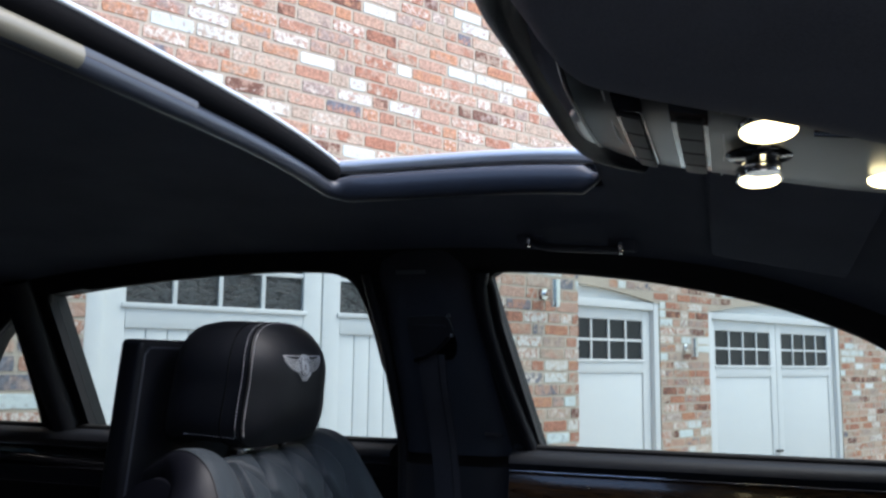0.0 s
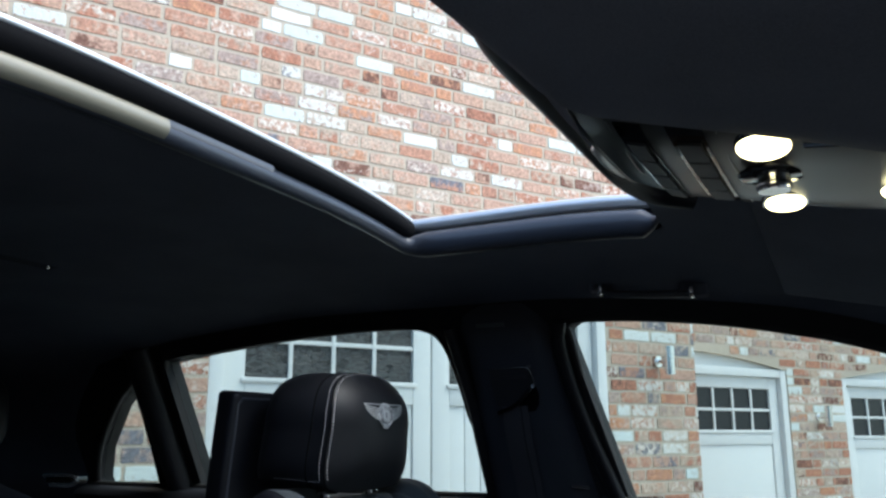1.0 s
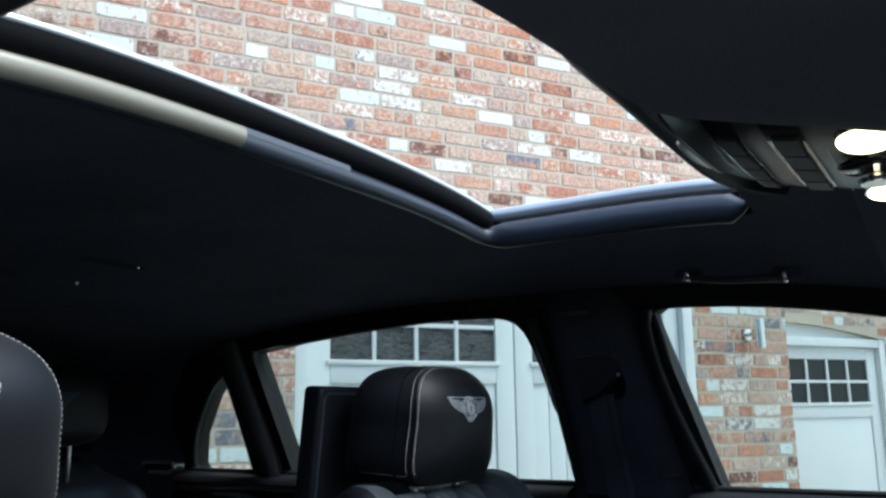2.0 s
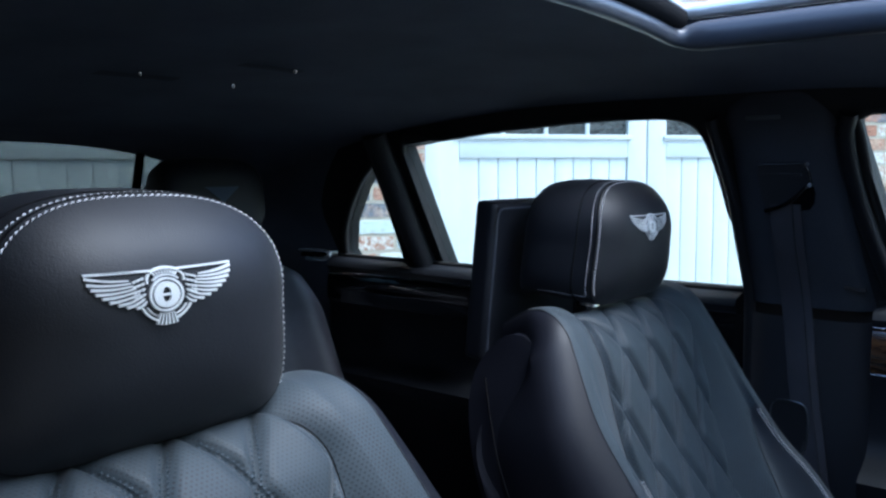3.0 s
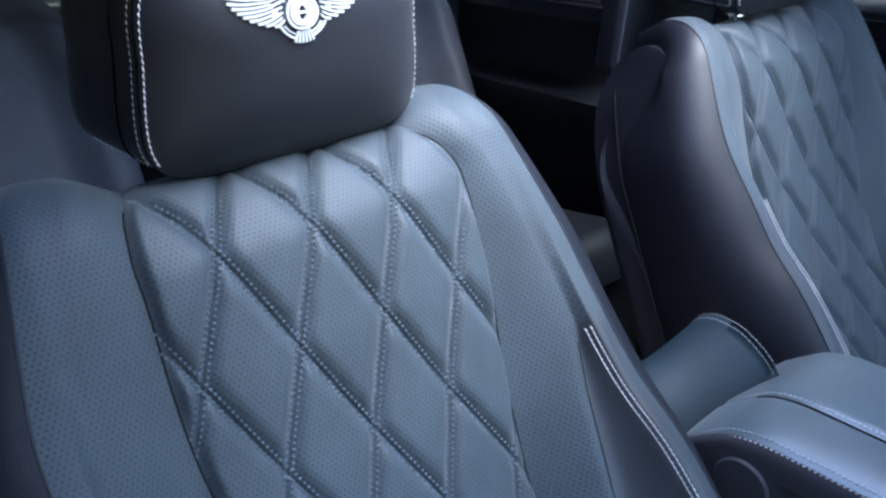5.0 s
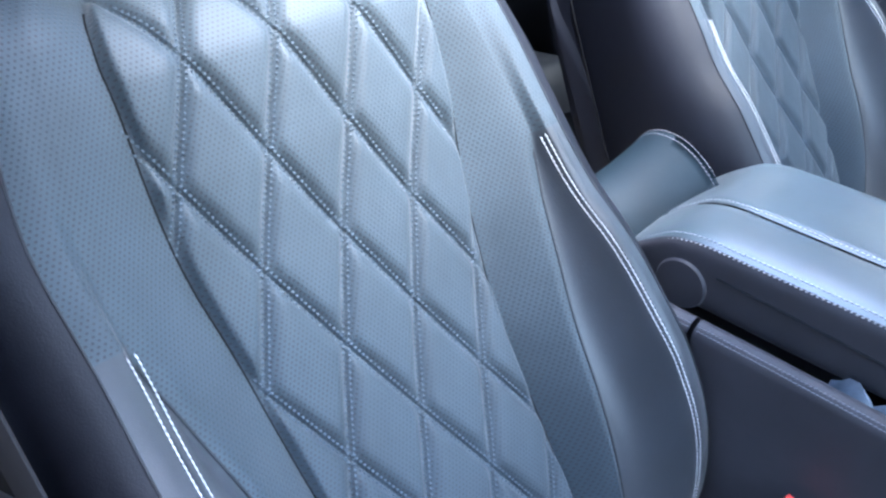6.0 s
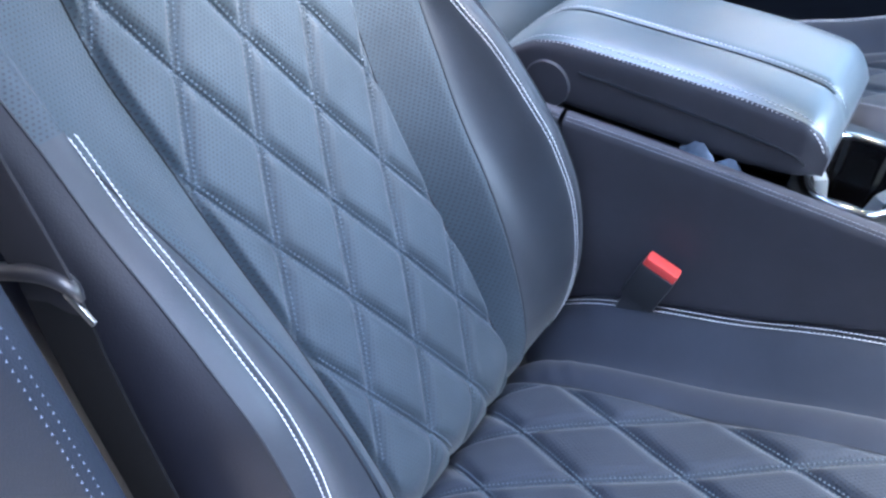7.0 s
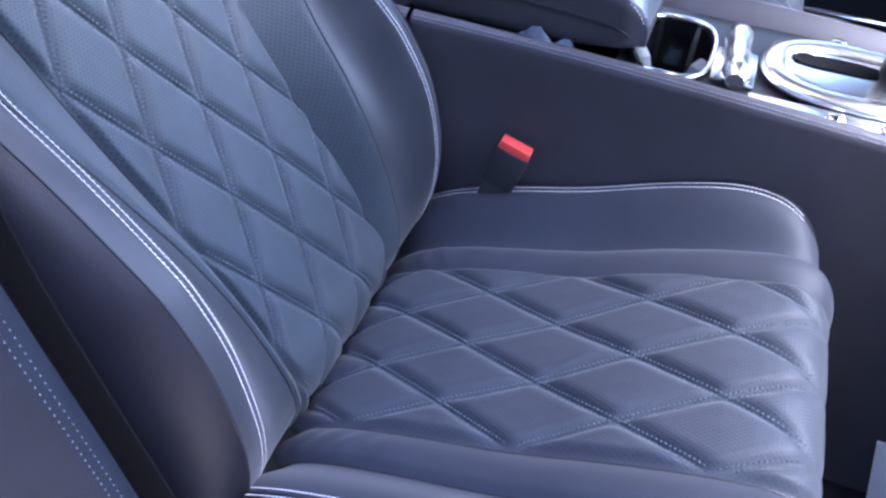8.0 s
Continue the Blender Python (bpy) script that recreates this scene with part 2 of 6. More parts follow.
def speckled(name, a, c2, scale, rough=0.9, dist=0.003, big=1.5):
    m, n, l, b = material(name, a, rough, 0, 0.25)
    c = coords(n)
    k = noise_node(n, l, scale, 6, 0.7, c)
    g = noise_node(n, l, big, 4, 0.6, c)
    mixed = math_node(n, l, "ADD", math_node(n, l, "MULTIPLY", k.outputs["Fac"], 0.6), math_node(n, l, "MULTIPLY", g.outputs["Fac"], 0.4))
    l.new(ramp(n, l, mixed, [(0.32, a), (0.68, c2)]), b.inputs["Base Color"])
    bump(n, l, b, k.outputs["Fac"], 0.5, dist)
    return m


MORTAR = speckled("lime mortar", (0.46, 0.40, 0.32), (0.66, 0.58, 0.47), 90)
ASPHALT = speckled("pale gravel driveway", (0.34, 0.32, 0.29), (0.50, 0.47, 0.43), 70, 0.9, 0.01)
ROOFING = speckled("slate roofing", (0.05, 0.055, 0.06), (0.10, 0.10, 0.11), 12, 0.7)
PAINT = speckled("white painted timber", (0.72, 0.74, 0.73), (0.80, 0.81, 0.80), 25, 0.45, 0.0005)
BODY = plastic("dark car paint", (0.010, 0.012, 0.018), 0.25, 0.8, 0.0)
# dark boards for the added screen that blocks side light
SHADEBOARD = speckled("dark timber of the added light screen", (0.020, 0.016, 0.013), (0.045, 0.036, 0.028), 30, 0.85, 0.002)
FILM = speckled("pale blue film", (0.09, 0.11, 0.15), (0.26, 0.30, 0.37), 60, 0.35, 0.001)
PAPER = speckled("white paper", (0.78, 0.78, 0.78), (0.84, 0.84, 0.84), 40, 0.8, 0.0003)


def obscure_glass():
    m, n, l, b = material("dark patterned glass", (0.022, 0.024, 0.024), 0.12)
    c = coords(n)
    mp = n.new("ShaderNodeMapping")
    mp.inputs["Scale"].default_value = (8, 8, 26)
    l.new(c, mp.inputs[0])
    k = noise_node(n, l, 2.2, 4, 0.6, mp.outputs[0])
    k.inputs["Distortion"].default_value = 1.6
    l.new(ramp(n, l, k.outputs["Fac"], [(0.42, (0.010, 0.011, 0.011)), (0.56, (0.075, 0.08, 0.08))]), b.inputs["Base Color"])
    bump(n, l, b, k.outputs["Fac"], 0.8, 0.01)
    return m


OBSCURE = obscure_glass()
PANE = plastic("dark window pane", (0.010, 0.013, 0.017), 0.35, 0.0, 0.0)


# ---- mesh helpers ----
from mathutils.geometry import delaunay_2d_cdt

ORIGIN = {}


def thing(name, label, category, at=(0, 0, 0), group="", kind=""):
    ob = tagged(new(name), label, category, group, kind)
    ob.location = at
    ORIGIN[ob.name] = Vector(at)
    return ob


def place(ob, parent):
    if parent is not None:
        ob.parent = parent
        ORIGIN[ob.name] = ORIGIN[parent.name]
    else:
        ORIGIN[ob.name] = Vector((0, 0, 0))
    return ob


def finish(me, mat, smooth, angle=50):
    me.materials.append(mat)
    if smooth:
        me.polygons.foreach_set("use_smooth", [True] * len(me.polygons))
        me.set_sharp_from_angle(angle=radians(angle))


def part(name, bm, mat, parent=None, label="", smooth=True, kind=""):
    """Link a bmesh, given in world places, as one mesh under a thing or a part."""
    if parent is not None:
        bmesh.ops.translate(bm, verts=bm.verts, vec=-ORIGIN[parent.name])
    bmesh.ops.recalc_face_normals(bm, faces=bm.faces)
    me = bpy.data.meshes.new(name)
    bm.to_mesh(me)
    bm.free()
    finish(me, mat, smooth)
    return tagged(place(new(name, me), parent), label, kind=kind)


def raw(name, verts, faces, mat, parent=None, label="", smooth=True, kind="", uvs=None):
    """The same from arrays, for large meshes; uvs: one pair for each vertex."""
    v = np.asarray(verts, float)
    if parent is not None:
        v = v - np.array(ORIGIN[parent.name])
    me = bpy.data.meshes.new(name)
    me.from_pydata(v.tolist(), [], faces)
    if uvs is not None:
        layer = me.uv_layers.new(name="UVMap")
        idx = np.zeros(len(me.loops), int)
        me.loops.foreach_get("vertex_index", idx)
        layer.data.foreach_set("uv", np.asarray(uvs, float)[idx].ravel())
    finish(me, mat, smooth)
    return tagged(place(new(name, me), parent), label, kind=kind)


def grid_faces(nv, nu, wrap=False):
    a = np.arange(nv * nu).reshape(nv, nu)
    if wrap:
        a = np.concatenate([a, a[:, :1]], 1)
    return np.stack([a[:-1, :-1], a[:-1, 1:], a[1:, 1:], a[1:, :-1]], -1).reshape(-1, 4).tolist()


def sheet(name, P, mat, parent=None, label="", uv=None, wrap=False, kind="", flip=False):
    """A surface from a grid of places P[row, column]."""
    nv, nu = P.shape[:2]
    f = grid_faces(nv, nu, wrap)
    if flip:
        f = [q[::-1] for q in f]
    return raw(name, P.reshape(-1, 3), f, mat, parent, label, True, kind, None if uv is None else uv.reshape(-1, 2))


def curve_fn(xs, ys):
    """A smooth line through knots (monotone cubic)."""
    xs, ys = np.array(xs, float), np.array(ys, float)
    d = np.diff(ys) / np.diff(xs)
    m = np.zeros(len(xs))
    m[1:-1] = np.where(d[:-1] * d[1:] > 0, (d[:-1] + d[1:]) / 2, 0)
    m[0], m[-1] = d[0], d[-1]

    def f(x):
        x = np.clip(np.asarray(x, float), xs[0], xs[-1])
        i = np.clip(np.searchsorted(xs, x) - 1, 0, len(xs) - 2)
        h = xs[i + 1] - xs[i]
        t = (x - xs[i]) / h
        return ((2 * t**3 - 3 * t**2 + 1) * ys[i] + (t**3 - 2 * t**2 + t) * h * m[i] + (-2 * t**3 + 3 * t**2) * ys[i + 1] + (t**3 - t**2) * h * m[i + 1])
    return f


def spline(points, n=60, closed=False):
    """n places along a Catmull-Rom line through the points, evenly spaced."""
    p = np.array(points, float)
    if closed:
        p = np.concatenate([p[-1:], p, p[:2]])
    else:
        p = np.concatenate([2 * p[:1] - p[1:2], p, 2 * p[-1:] - p[-2:-1]])
    out = []
    for i in range(1, len(p) - 2):
        t = np.linspace(0, 1, 24, endpoint=False)[:, None]
        a, b, c, d = p[i - 1], p[i], p[i + 1], p[i + 2]
        out.append(0.5 * (2 * b + (c - a) * t + (2 * a - 5 * b + 4 * c - d) * t**2 + (3 * b - a - 3 * c + d) * t**3))
    out = np.concatenate(out + [p[-2:-1]])
    s = np.concatenate([[0], np.cumsum(np.linalg.norm(np.diff(out, axis=0), axis=1))])
    k = np.linspace(0, s[-1], n)
    return np.stack([np.interp(k, s, out[:, i]) for i in range(out.shape[1])], 1)


def tube(name, path, radius, mat, parent=None, label="", seg=12, closed=False, flat=(1.0, 1.0), up=(0, 0, 1), kind=""):
    """A round or flattened bar along a line of places; radius may vary along it."""
    p = np.array(path, float)
    r = np.broadcast_to(np.asarray(radius, float), (len(p),))
    if closed:
        t = np.roll(p, -1, 0) - np.roll(p, 1, 0)
    else:
        t = np.gradient(p, axis=0)
    t /= np.linalg.norm(t, axis=1)[:, None] + 1e-12
    u = np.array(up, float) - t * (t @ np.array(up, float))[:, None]
    u /= np.linalg.norm(u, axis=1)[:, None] + 1e-12
    w = np.cross(t, u)
    a = np.linspace(0, 2 * np.pi, seg, endpoint=False)
    P = p[:, None] + r[:, None, None] * (np.cos(a)[None, :, None] * w[:, None] * flat[0] + np.sin(a)[None, :, None] * u[:, None] * flat[1])
    n = len(p)
    f = grid_faces(n, seg, True)
    if closed:
        last, first = (n - 1) * seg, 0
        for i in range(seg):
            j = (i + 1) % seg
            f.append([last + i, last + j, first + j, first + i])
    else:
        f += [list(range(seg))[::-1], list(range((n - 1) * seg, n * seg))]
    return raw(name, P.reshape(-1, 3), f, mat, parent, label, kind=kind)


def stitches(name, lines, mat, parent, pitch=0.0042, length=0.0032, width=0.0009, lift=0.0005, slant=0.25, label=""):
    """Thread: short raised stitches along lines of (places, normals)."""
    V, F, k = [], [], 0
    for p, nrm in lines:
        p, nrm = np.array(p, float), np.array(nrm, float)
        s = np.concatenate([[0], np.cumsum(np.linalg.norm(np.diff(p, axis=0), axis=1))])
        q = np.arange(pitch / 2, s[-1], pitch)
        if len(q) < 2:
            continue
        at = np.stack([np.interp(q, s, p[:, i]) for i in range(3)], 1)
        ahead = np.stack([np.interp(q + 0.001, s, p[:, i]) - np.interp(q - 0.001, s, p[:, i]) for i in range(3)], 1)
        nn = np.stack([np.interp(q, s, nrm[:, i]) for i in range(3)], 1)
        ahead /= np.linalg.norm(ahead, axis=1)[:, None] + 1e-12
        nn /= np.linalg.norm(nn, axis=1)[:, None] + 1e-12
        side = np.cross(nn, ahead)
        ahead = ahead + slant * side
        for c, t, m, w in zip(at, ahead, nn, side):
            V += [c - t * length / 2 - m * 0.0004, c + w * width / 2 + m * lift * 0.7, c - w * width / 2 + m * lift * 0.7, c + m * (lift + 0.0004), c + t * length / 2 - m * 0.0004]
            F += [(k, k + 1, k + 3), (k, k + 3, k + 2), (k + 4, k + 3, k + 1), (k + 4, k + 2, k + 3)]
            k += 5
    return raw(name, V, F, mat, parent, label, kind="stuff")


def box_bm(lo, hi, bevel=0.0, seg=2, bm=None):
    bm = bm or bmesh.new()
    lo, hi = Vector(lo), Vector(hi)
    r = bmesh.ops.create_cube(bm, size=1.0)
    for v in r["verts"]:
        v.co = Vector([lo[i] + (v.co[i] + 0.5) * (hi[i] - lo[i]) for i in range(3)])
    if bevel:
        e = list({e for v in r["verts"] for e in v.link_edges})
        bmesh.ops.bevel(bm, geom=e, offset=bevel, segments=seg, profile=0.6, affect="EDGES")
    return bm


def box(name, lo, hi, mat, parent=None, label="", bevel=0.0, m=None, kind="", seg=2):
    bm = box_bm(lo, hi, bevel, seg)
    if m is not None:
        bmesh.ops.transform(bm, matrix=m, verts=bm.verts)
    return part(name, bm, mat, parent, label, kind=kind)


def inside(loop, x, y):
    hit = False
    for (x0, y0), (x1, y1) in zip(loop, loop[1:] + loop[:1]):
        if (y0 > y) != (y1 > y) and x < (x1 - x0) * (y - y0) / (y1 - y0) + x0:
            hit = not hit
    return hit


def plate(name, loops, lift, thick, mat, parent=None, label="", kind="", bevel=0.0):
    """A flat or bent plate with holes: loops of (a, b), the outer one first; lift(a, b, d) gives the place at depth d."""
    bm = bmesh.new()
    pts, edges = [], []
    for loop in loops:
        n0 = len(pts)
        pts += [Vector(p) for p in loop]
        edges += [(n0 + i, n0 + (i + 1) % len(loop)) for i in range(len(loop))]
    out = delaunay_2d_cdt(pts, edges, [], 0, 1e-6)
    vs = [bm.verts.new((p.x, p.y, 0)) for p in out[0]]
    for tri in out[2]:
        cx, cy = sum(out[0][i].x for i in tri) / 3, sum(out[0][i].y for i in tri) / 3
        if inside(loops[0], cx, cy) and not any(inside(h, cx, cy) for h in loops[1:]):
            bm.faces.new([vs[i] for i in tri])
    for v in [v for v in bm.verts if not v.link_faces]:
        bm.verts.remove(v)
    top = bm.faces[:]
    ex = bmesh.ops.extrude_face_region(bm, geom=top)
    for v in [g for g in ex["geom"] if isinstance(g, bmesh.types.BMVert)]:
        v.co.z = 1
    for v in bm.verts:
        v.co = Vector(lift(v.co.x, v.co.y, v.co.z * thick))
    return part(name, bm, mat, parent, label, kind=kind)


def smoothstep(x):
    x = np.clip(x, 0, 1)
    return x * x * (3 - 2 * x)


# ---- outside: ground and garage building ----
PHI = radians(58)
ALONG = np.array([math.cos(PHI), math.sin(PHI), 0])
FACE = np.array([math.sin(PHI), -math.cos(PHI), 0])
GROUND = -0.12


def wall_place(origin, s, z, d=0.0):
    """A place on a facade: s along it, z up, d out of it."""
    return np.array(origin) + ALONG * s + FACE * d + np.array([0, 0, z])


gbm = bmesh.new()
bmesh.ops.create_grid(gbm, x_segments=40, y_segments=40, size=400)
bmesh.ops.translate(gbm, verts=gbm.verts, vec=(0, 0, GROUND))
tagged(part("ground", gbm, ASPHALT, None, "pale gravel driveway round the parked car", kind="structure"), category="ground")

NEAR, FAR = (-2.0, 2.2, 0.0), (-2.678, 2.624, 0.0)


def facade(name, origin, s0, s1, top, openings, label):
    """A wall of mortar, 0.3 m thick, with its door openings cut through."""
    loops = [[(s0, GROUND), (s1, GROUND), (s1, top), (s0, top)]]
    outer = [(s0, GROUND)]
    for a, b, head, rise in sorted(openings):
        arch = [(a + (b - a) * i / 12, head + rise * math.sin(math.pi * i / 12)) for i in range(13)]
        outer += [(a, GROUND)] + arch + [(b, GROUND)]
    outer += [(s1, GROUND), (s1, top), (s0, top)]
    w = plate(name, [outer], lambda a, b, d: wall_place(origin, a, b, -d - 0.0025), 0.3, MORTAR, None, label, "structure")
    return tagged(w, category="wall")


DOOR1, DOOR0 = (0.02, 2.36), (-3.35, -1.0)
DOOR2, DOOR3 = (2.72, 5.06), (5.80, 8.34)
near_open = [(*DOOR0, 1.95, 0.1), (*DOOR1, 1.95, 0.1)]
far_open = [(*DOOR2, 1.64, 0.115), (*DOOR3, 1.60, 0.12)]
wall_near = facade("wall_near", NEAR, -6.0, 3.09, 7.0, near_open, "reclaimed brick garage wall with lime mortar joints")
wall_far = facade("wall_far", FAR, 2.2, 12.0, 4.5, far_open, "set-back wing of reclaimed brick with whitewash patches")
tagged(plate("wall_return", [[(-0.8, GROUND), (-0.008, GROUND), (-0.008, 7.0), (-0.8, 7.0)]],
             lambda a, b, d: wall_place(NEAR, 3.09 - 0.29 + d, b, a), 0.28, MORTAR, None, "brick return of the projecting garage wing", "structure"), category="wall")


def garage_door(name, origin, span, head, rise, sill, row, depth, label, pane_mat, planks=11):
    """A pair of boarded timber leaves with small-paned windows in an arched frame."""
    a, b = span
    mid = (a + b) / 2
    th = thing(name, label, "garage door", tuple(wall_place(origin, mid, GROUND, -depth)), kind="structure")
    P = lambda s, z, d: wall_place(origin, s, z, d)

    def bar(nm, s0, s1, z0, z1, d0, d1, parent=th, mat=PAINT, bev=0.006):
        bm = box_bm((s0, z0, d0), (s1, z1, d1), bev, 2)
        for v in bm.verts:
            v.co = Vector(P(*v.co))
        return part(nm, bm, mat, parent)
    f = 0.07
    bar("jamb", a, a + f, GROUND, head + 0.02, -depth - 0.03, -depth + 0.06)
    bar("jamb", b - f, b, GROUND, head + 0.02, -depth - 0.03, -depth + 0.06)
    bar("head_rail", a, b, head - 0.06, head + 0.005, -depth - 0.03, -depth + 0.055)
    arch = [(a, head)] + [(a + (b - a) * i / 14, head + rise * math.sin(math.pi * i / 14)) for i in range(1, 14)] + [(b, head)]
    plate("arch_panel", [arch], lambda s, z, d: P(s, z, -depth + 0.02 - d), 0.04, PAINT, th)
    top = head - 0.06
    for l0, l1 in ((a + f + 0.004, mid - 0.004), (mid + 0.004, b - f - 0.004)):
        leaf = bar("leaf", l0, l1, GROUND + 0.02, top - 0.005, -depth - 0.03, -depth - 0.004)
        st = 0.105
        w0, w1 = l0 + st, l1 - st
        pw = (w1 - w0) / 4
        z0, z1 = sill, sill + 2 * row
        bar("stile", l0, w0, GROUND + 0.02, top - 0.005, -depth - 0.004, -depth + 0.018, leaf)
        bar("stile", w1, l1, GROUND + 0.02, top - 0.005, -depth - 0.004, -depth + 0.018, leaf)
        bar("top_rail", w0, w1, z1, top - 0.005, -depth - 0.004, -depth + 0.018, leaf)
        bar("middle_rail", w0, w1, z0 - 0.10, z0, -depth - 0.004, -depth + 0.018, leaf)
        bar("drip_moulding", w0 - 0.02, w1 + 0.02, z0 - 0.012, z0 + 0.012, -depth + 0.018, -depth + 0.03, leaf)
        bar("bottom_rail", w0, w1, GROUND + 0.02, GROUND + 0.2, -depth - 0.004, -depth + 0.018, leaf)
        n = planks
        for i in range(n):
            g = (w1 - w0) / n
            bar("plank", w0 + i * g + 0.0025, w0 + (i + 1) * g - 0.0025, GROUND + 0.2, z0 - 0.10, -depth - 0.004, -depth + 0.006, leaf, bev=0.003)
        for i in range(4):
            for j in range(2):
                bar("pane", w0 + i * pw + 0.004, w0 + (i + 1) * pw - 0.004, z0 + j * row + 0.004, z0 + (j + 1) * row - 0.004, -depth - 0.003, -depth + 0.001, leaf, pane_mat, 0.0)
        for i in range(1, 4):
            bar("glazing_bar", w0 + i * pw - 0.011, w0 + i * pw + 0.011, z0, z1, -depth - 0.002, -depth + 0.014, leaf, bev=0.004)
        bar("glazing_bar", w0, w1, z0 + row - 0.011, z0 + row + 0.011, -depth - 0.002, -depth + 0.0125, leaf, bev=0.004)
    return th


garage_door("door_1", NEAR, DOOR1, 1.95, 0.1, 1.365, 0.185, 0.06, "closed white boarded garage doors with patterned glass panes", OBSCURE, 9)
garage_door("door_2", NEAR, DOOR0, 1.95, 0.1, 1.365, 0.185, 0.06, "closed white boarded garage doors behind the car", OBSCURE, 9)
garage_door("door_3", FAR, DOOR2, 1.64, 0.115, 1.145, 0.17, 0.07, "white garage doors with dark panes under a shallow arch", PANE, 1)
d4 = garage_door("door_4", FAR, DOOR3, 1.60, 0.12, 1.10, 0.17, 0.07, "white garage doors with dark panes and a low handle", PANE, 1)
hb = box_bm((7.0, 0.25, -0.06), (7.1, 0.275, -0.02), 0.006)
for v in hb.verts:
    v.co = Vector(wall_place(FAR, *v.co))
part("handle", hb, GLOSS, d4, "black handle")


def wall_lamp(at_s, at_z, origin):
    """A metal up-and-down cylinder on a round back plate."""
    c = wall_place(origin, at_s, at_z, 0.0)
    th = thing("wall_lamp", "brushed steel cylinder lamp fixed on the brick wall", "wall lamp", tuple(c))
    a = np.linspace(0, 1, 8)[:, None]
    tube("cylinder", c + FACE * 0.10 + np.array([[0, 0, -0.085]]) + a * np.array([[0, 0, 0.17]]), 0.032, BRIGHT, th, seg=20, up=(1, 0, 0))
    tube("bracket", c + a * FACE * 0.09, 0.016, BRIGHT, th, seg=12)
    tube("back_plate", c - ALONG * 0.0 + a * FACE * 0.014, 0.034, BRIGHT, th, seg=20)
    return th


wall_lamp(2.77, 1.555, NEAR)
wall_lamp(5.42, 1.27, FAR)
rb = bmesh.new()
for s, z, d in ((-6.0, 7.0, 0.3), (3.3, 7.0, 0.3), (3.3, 9.5, -4.5), (-6.0, 9.5, -4.5), (-6.0, 7.12, 0.3), (3.3, 7.12, 0.3), (3.3, 9.65, -4.5), (-6.0, 9.65, -4.5)):
    rb.verts.new(wall_place(NEAR, s, z, d))
rv = list(rb.verts)
for q in ((0, 1, 2, 3), (4, 5, 6, 7), (0, 1, 5, 4), (1, 2, 6, 5), (2, 3, 7, 6), (3, 0, 4, 7)):
    rb.faces.new([rv[i] for i in q])
tagged(part("garage_roof", rb, ROOFING, None, "grey slate roof slope of the garage", smooth=False, kind="structure"), category="roof")


# unseen dark screen, added to keep low daylight out of the open side
fence = thing("boundary_fence", "unseen dark boarded screen added to block low side light", "fence", (0.5, -2.2, GROUND), kind="structure")
for i in range(60):
    x = -5.0 + i * 0.2
    box("board", (x, -2.2, GROUND), (x + 0.192, -2.172, 2.35), SHADEBOARD, fence, "", 0.003)
for z in (0.2, 1.1, 2.0):
    box("screen_rail", (-5.0, -2.25, z), (7.0, -2.203, z + 0.09), SHADEBOARD, fence, "", 0.004)

# ---- car shell ----
def side_y(z):
    """How far the side of the cabin stands from the middle at height z."""
    return np.where(np.asarray(z) > 1.0, 0.79 - (np.asarray(z) - 1.0) * 0.53, 0.79 + (1.0 - np.asarray(z)) * 0.03)


REAR_WIN = [(-0.683, 1.0), (-0.006, 1.004), (-0.009, 1.142), (-0.018, 1.228), (-0.034, 1.276), (-0.062, 1.294), (-0.109, 1.299), (-0.229, 1.299),
            (-0.411, 1.290), (-0.563, 1.277), (-0.685, 1.263)]
QUARTER = [(-0.80, 1.003), (-0.84, 1.0), (-0.975, 0.997), (-0.995, 1.003), (-0.998, 1.019), (-0.955, 1.09), (-0.866, 1.177), (-0.80, 1.222), (-0.784, 1.228)]
FRONT_WIN = [(0.250, 1.002), (0.472, 1.001), (0.77, 0.996), (0.95, 0.99), (1.02, 0.99), (0.95, 1.055), (0.86, 1.12), (0.764, 1.177), (0.714, 1.202), (0.64, 1.230), (0.564, 1.251),
             (0.446, 1.274), (0.339, 1.287), (0.259, 1.292), (0.212, 1.292), (0.195, 1.283), (0.197, 1.265)]
OUTER = [(-1.35, 0.96), (1.25, 0.96), (1.25, 1.0), (1.05, 1.09), (0.95, 1.15), (0.85, 1.20), (0.71, 1.262), (0.56, 1.305), (0.35, 1.332), (0.1, 1.345), (-0.25, 1.345),
         (-0.5, 1.333), (-0.7, 1.315), (-0.9, 1.28), (-1.1, 1.22), (-1.35, 1.12)]

for sgn, nm, loops, lab in ((1, "wall_side_1", [OUTER, REAR_WIN, QUARTER, FRONT_WIN], "black inner side frame of the cabin round the windows"),
                            (-1, "wall_side_2", [[(-1.35, 0.3), (0.13, 0.3), (0.17, 0.96), (0.195, 1.265), (0.24, 1.295), (0.446, 1.278), (0.64, 1.234), (0.86, 1.125), (1.02, 0.995), (1.02, 0.3), (1.25, 0.3)] + OUTER[1:],
                                                 REAR_WIN, QUARTER], "black inner side frame of the cabin with an open doorway")):
    tagged(plate(nm, loops, lambda a, b, d, g=sgn: (a, g * (float(side_y(b)) + d), b), 0.05, FRAMEBLACK, None, lab, "structure"), category="car body")


def pane_of(name, loop, mat, label, depth=0.02, sgn=1):
    g = plate(name, [loop], lambda a, b, d: (a, sgn * (float(side_y(b)) + depth + d), b), 0.004, mat, None, label, "structure")
    g.visible_shadow = False
    return tagged(g, category="window")


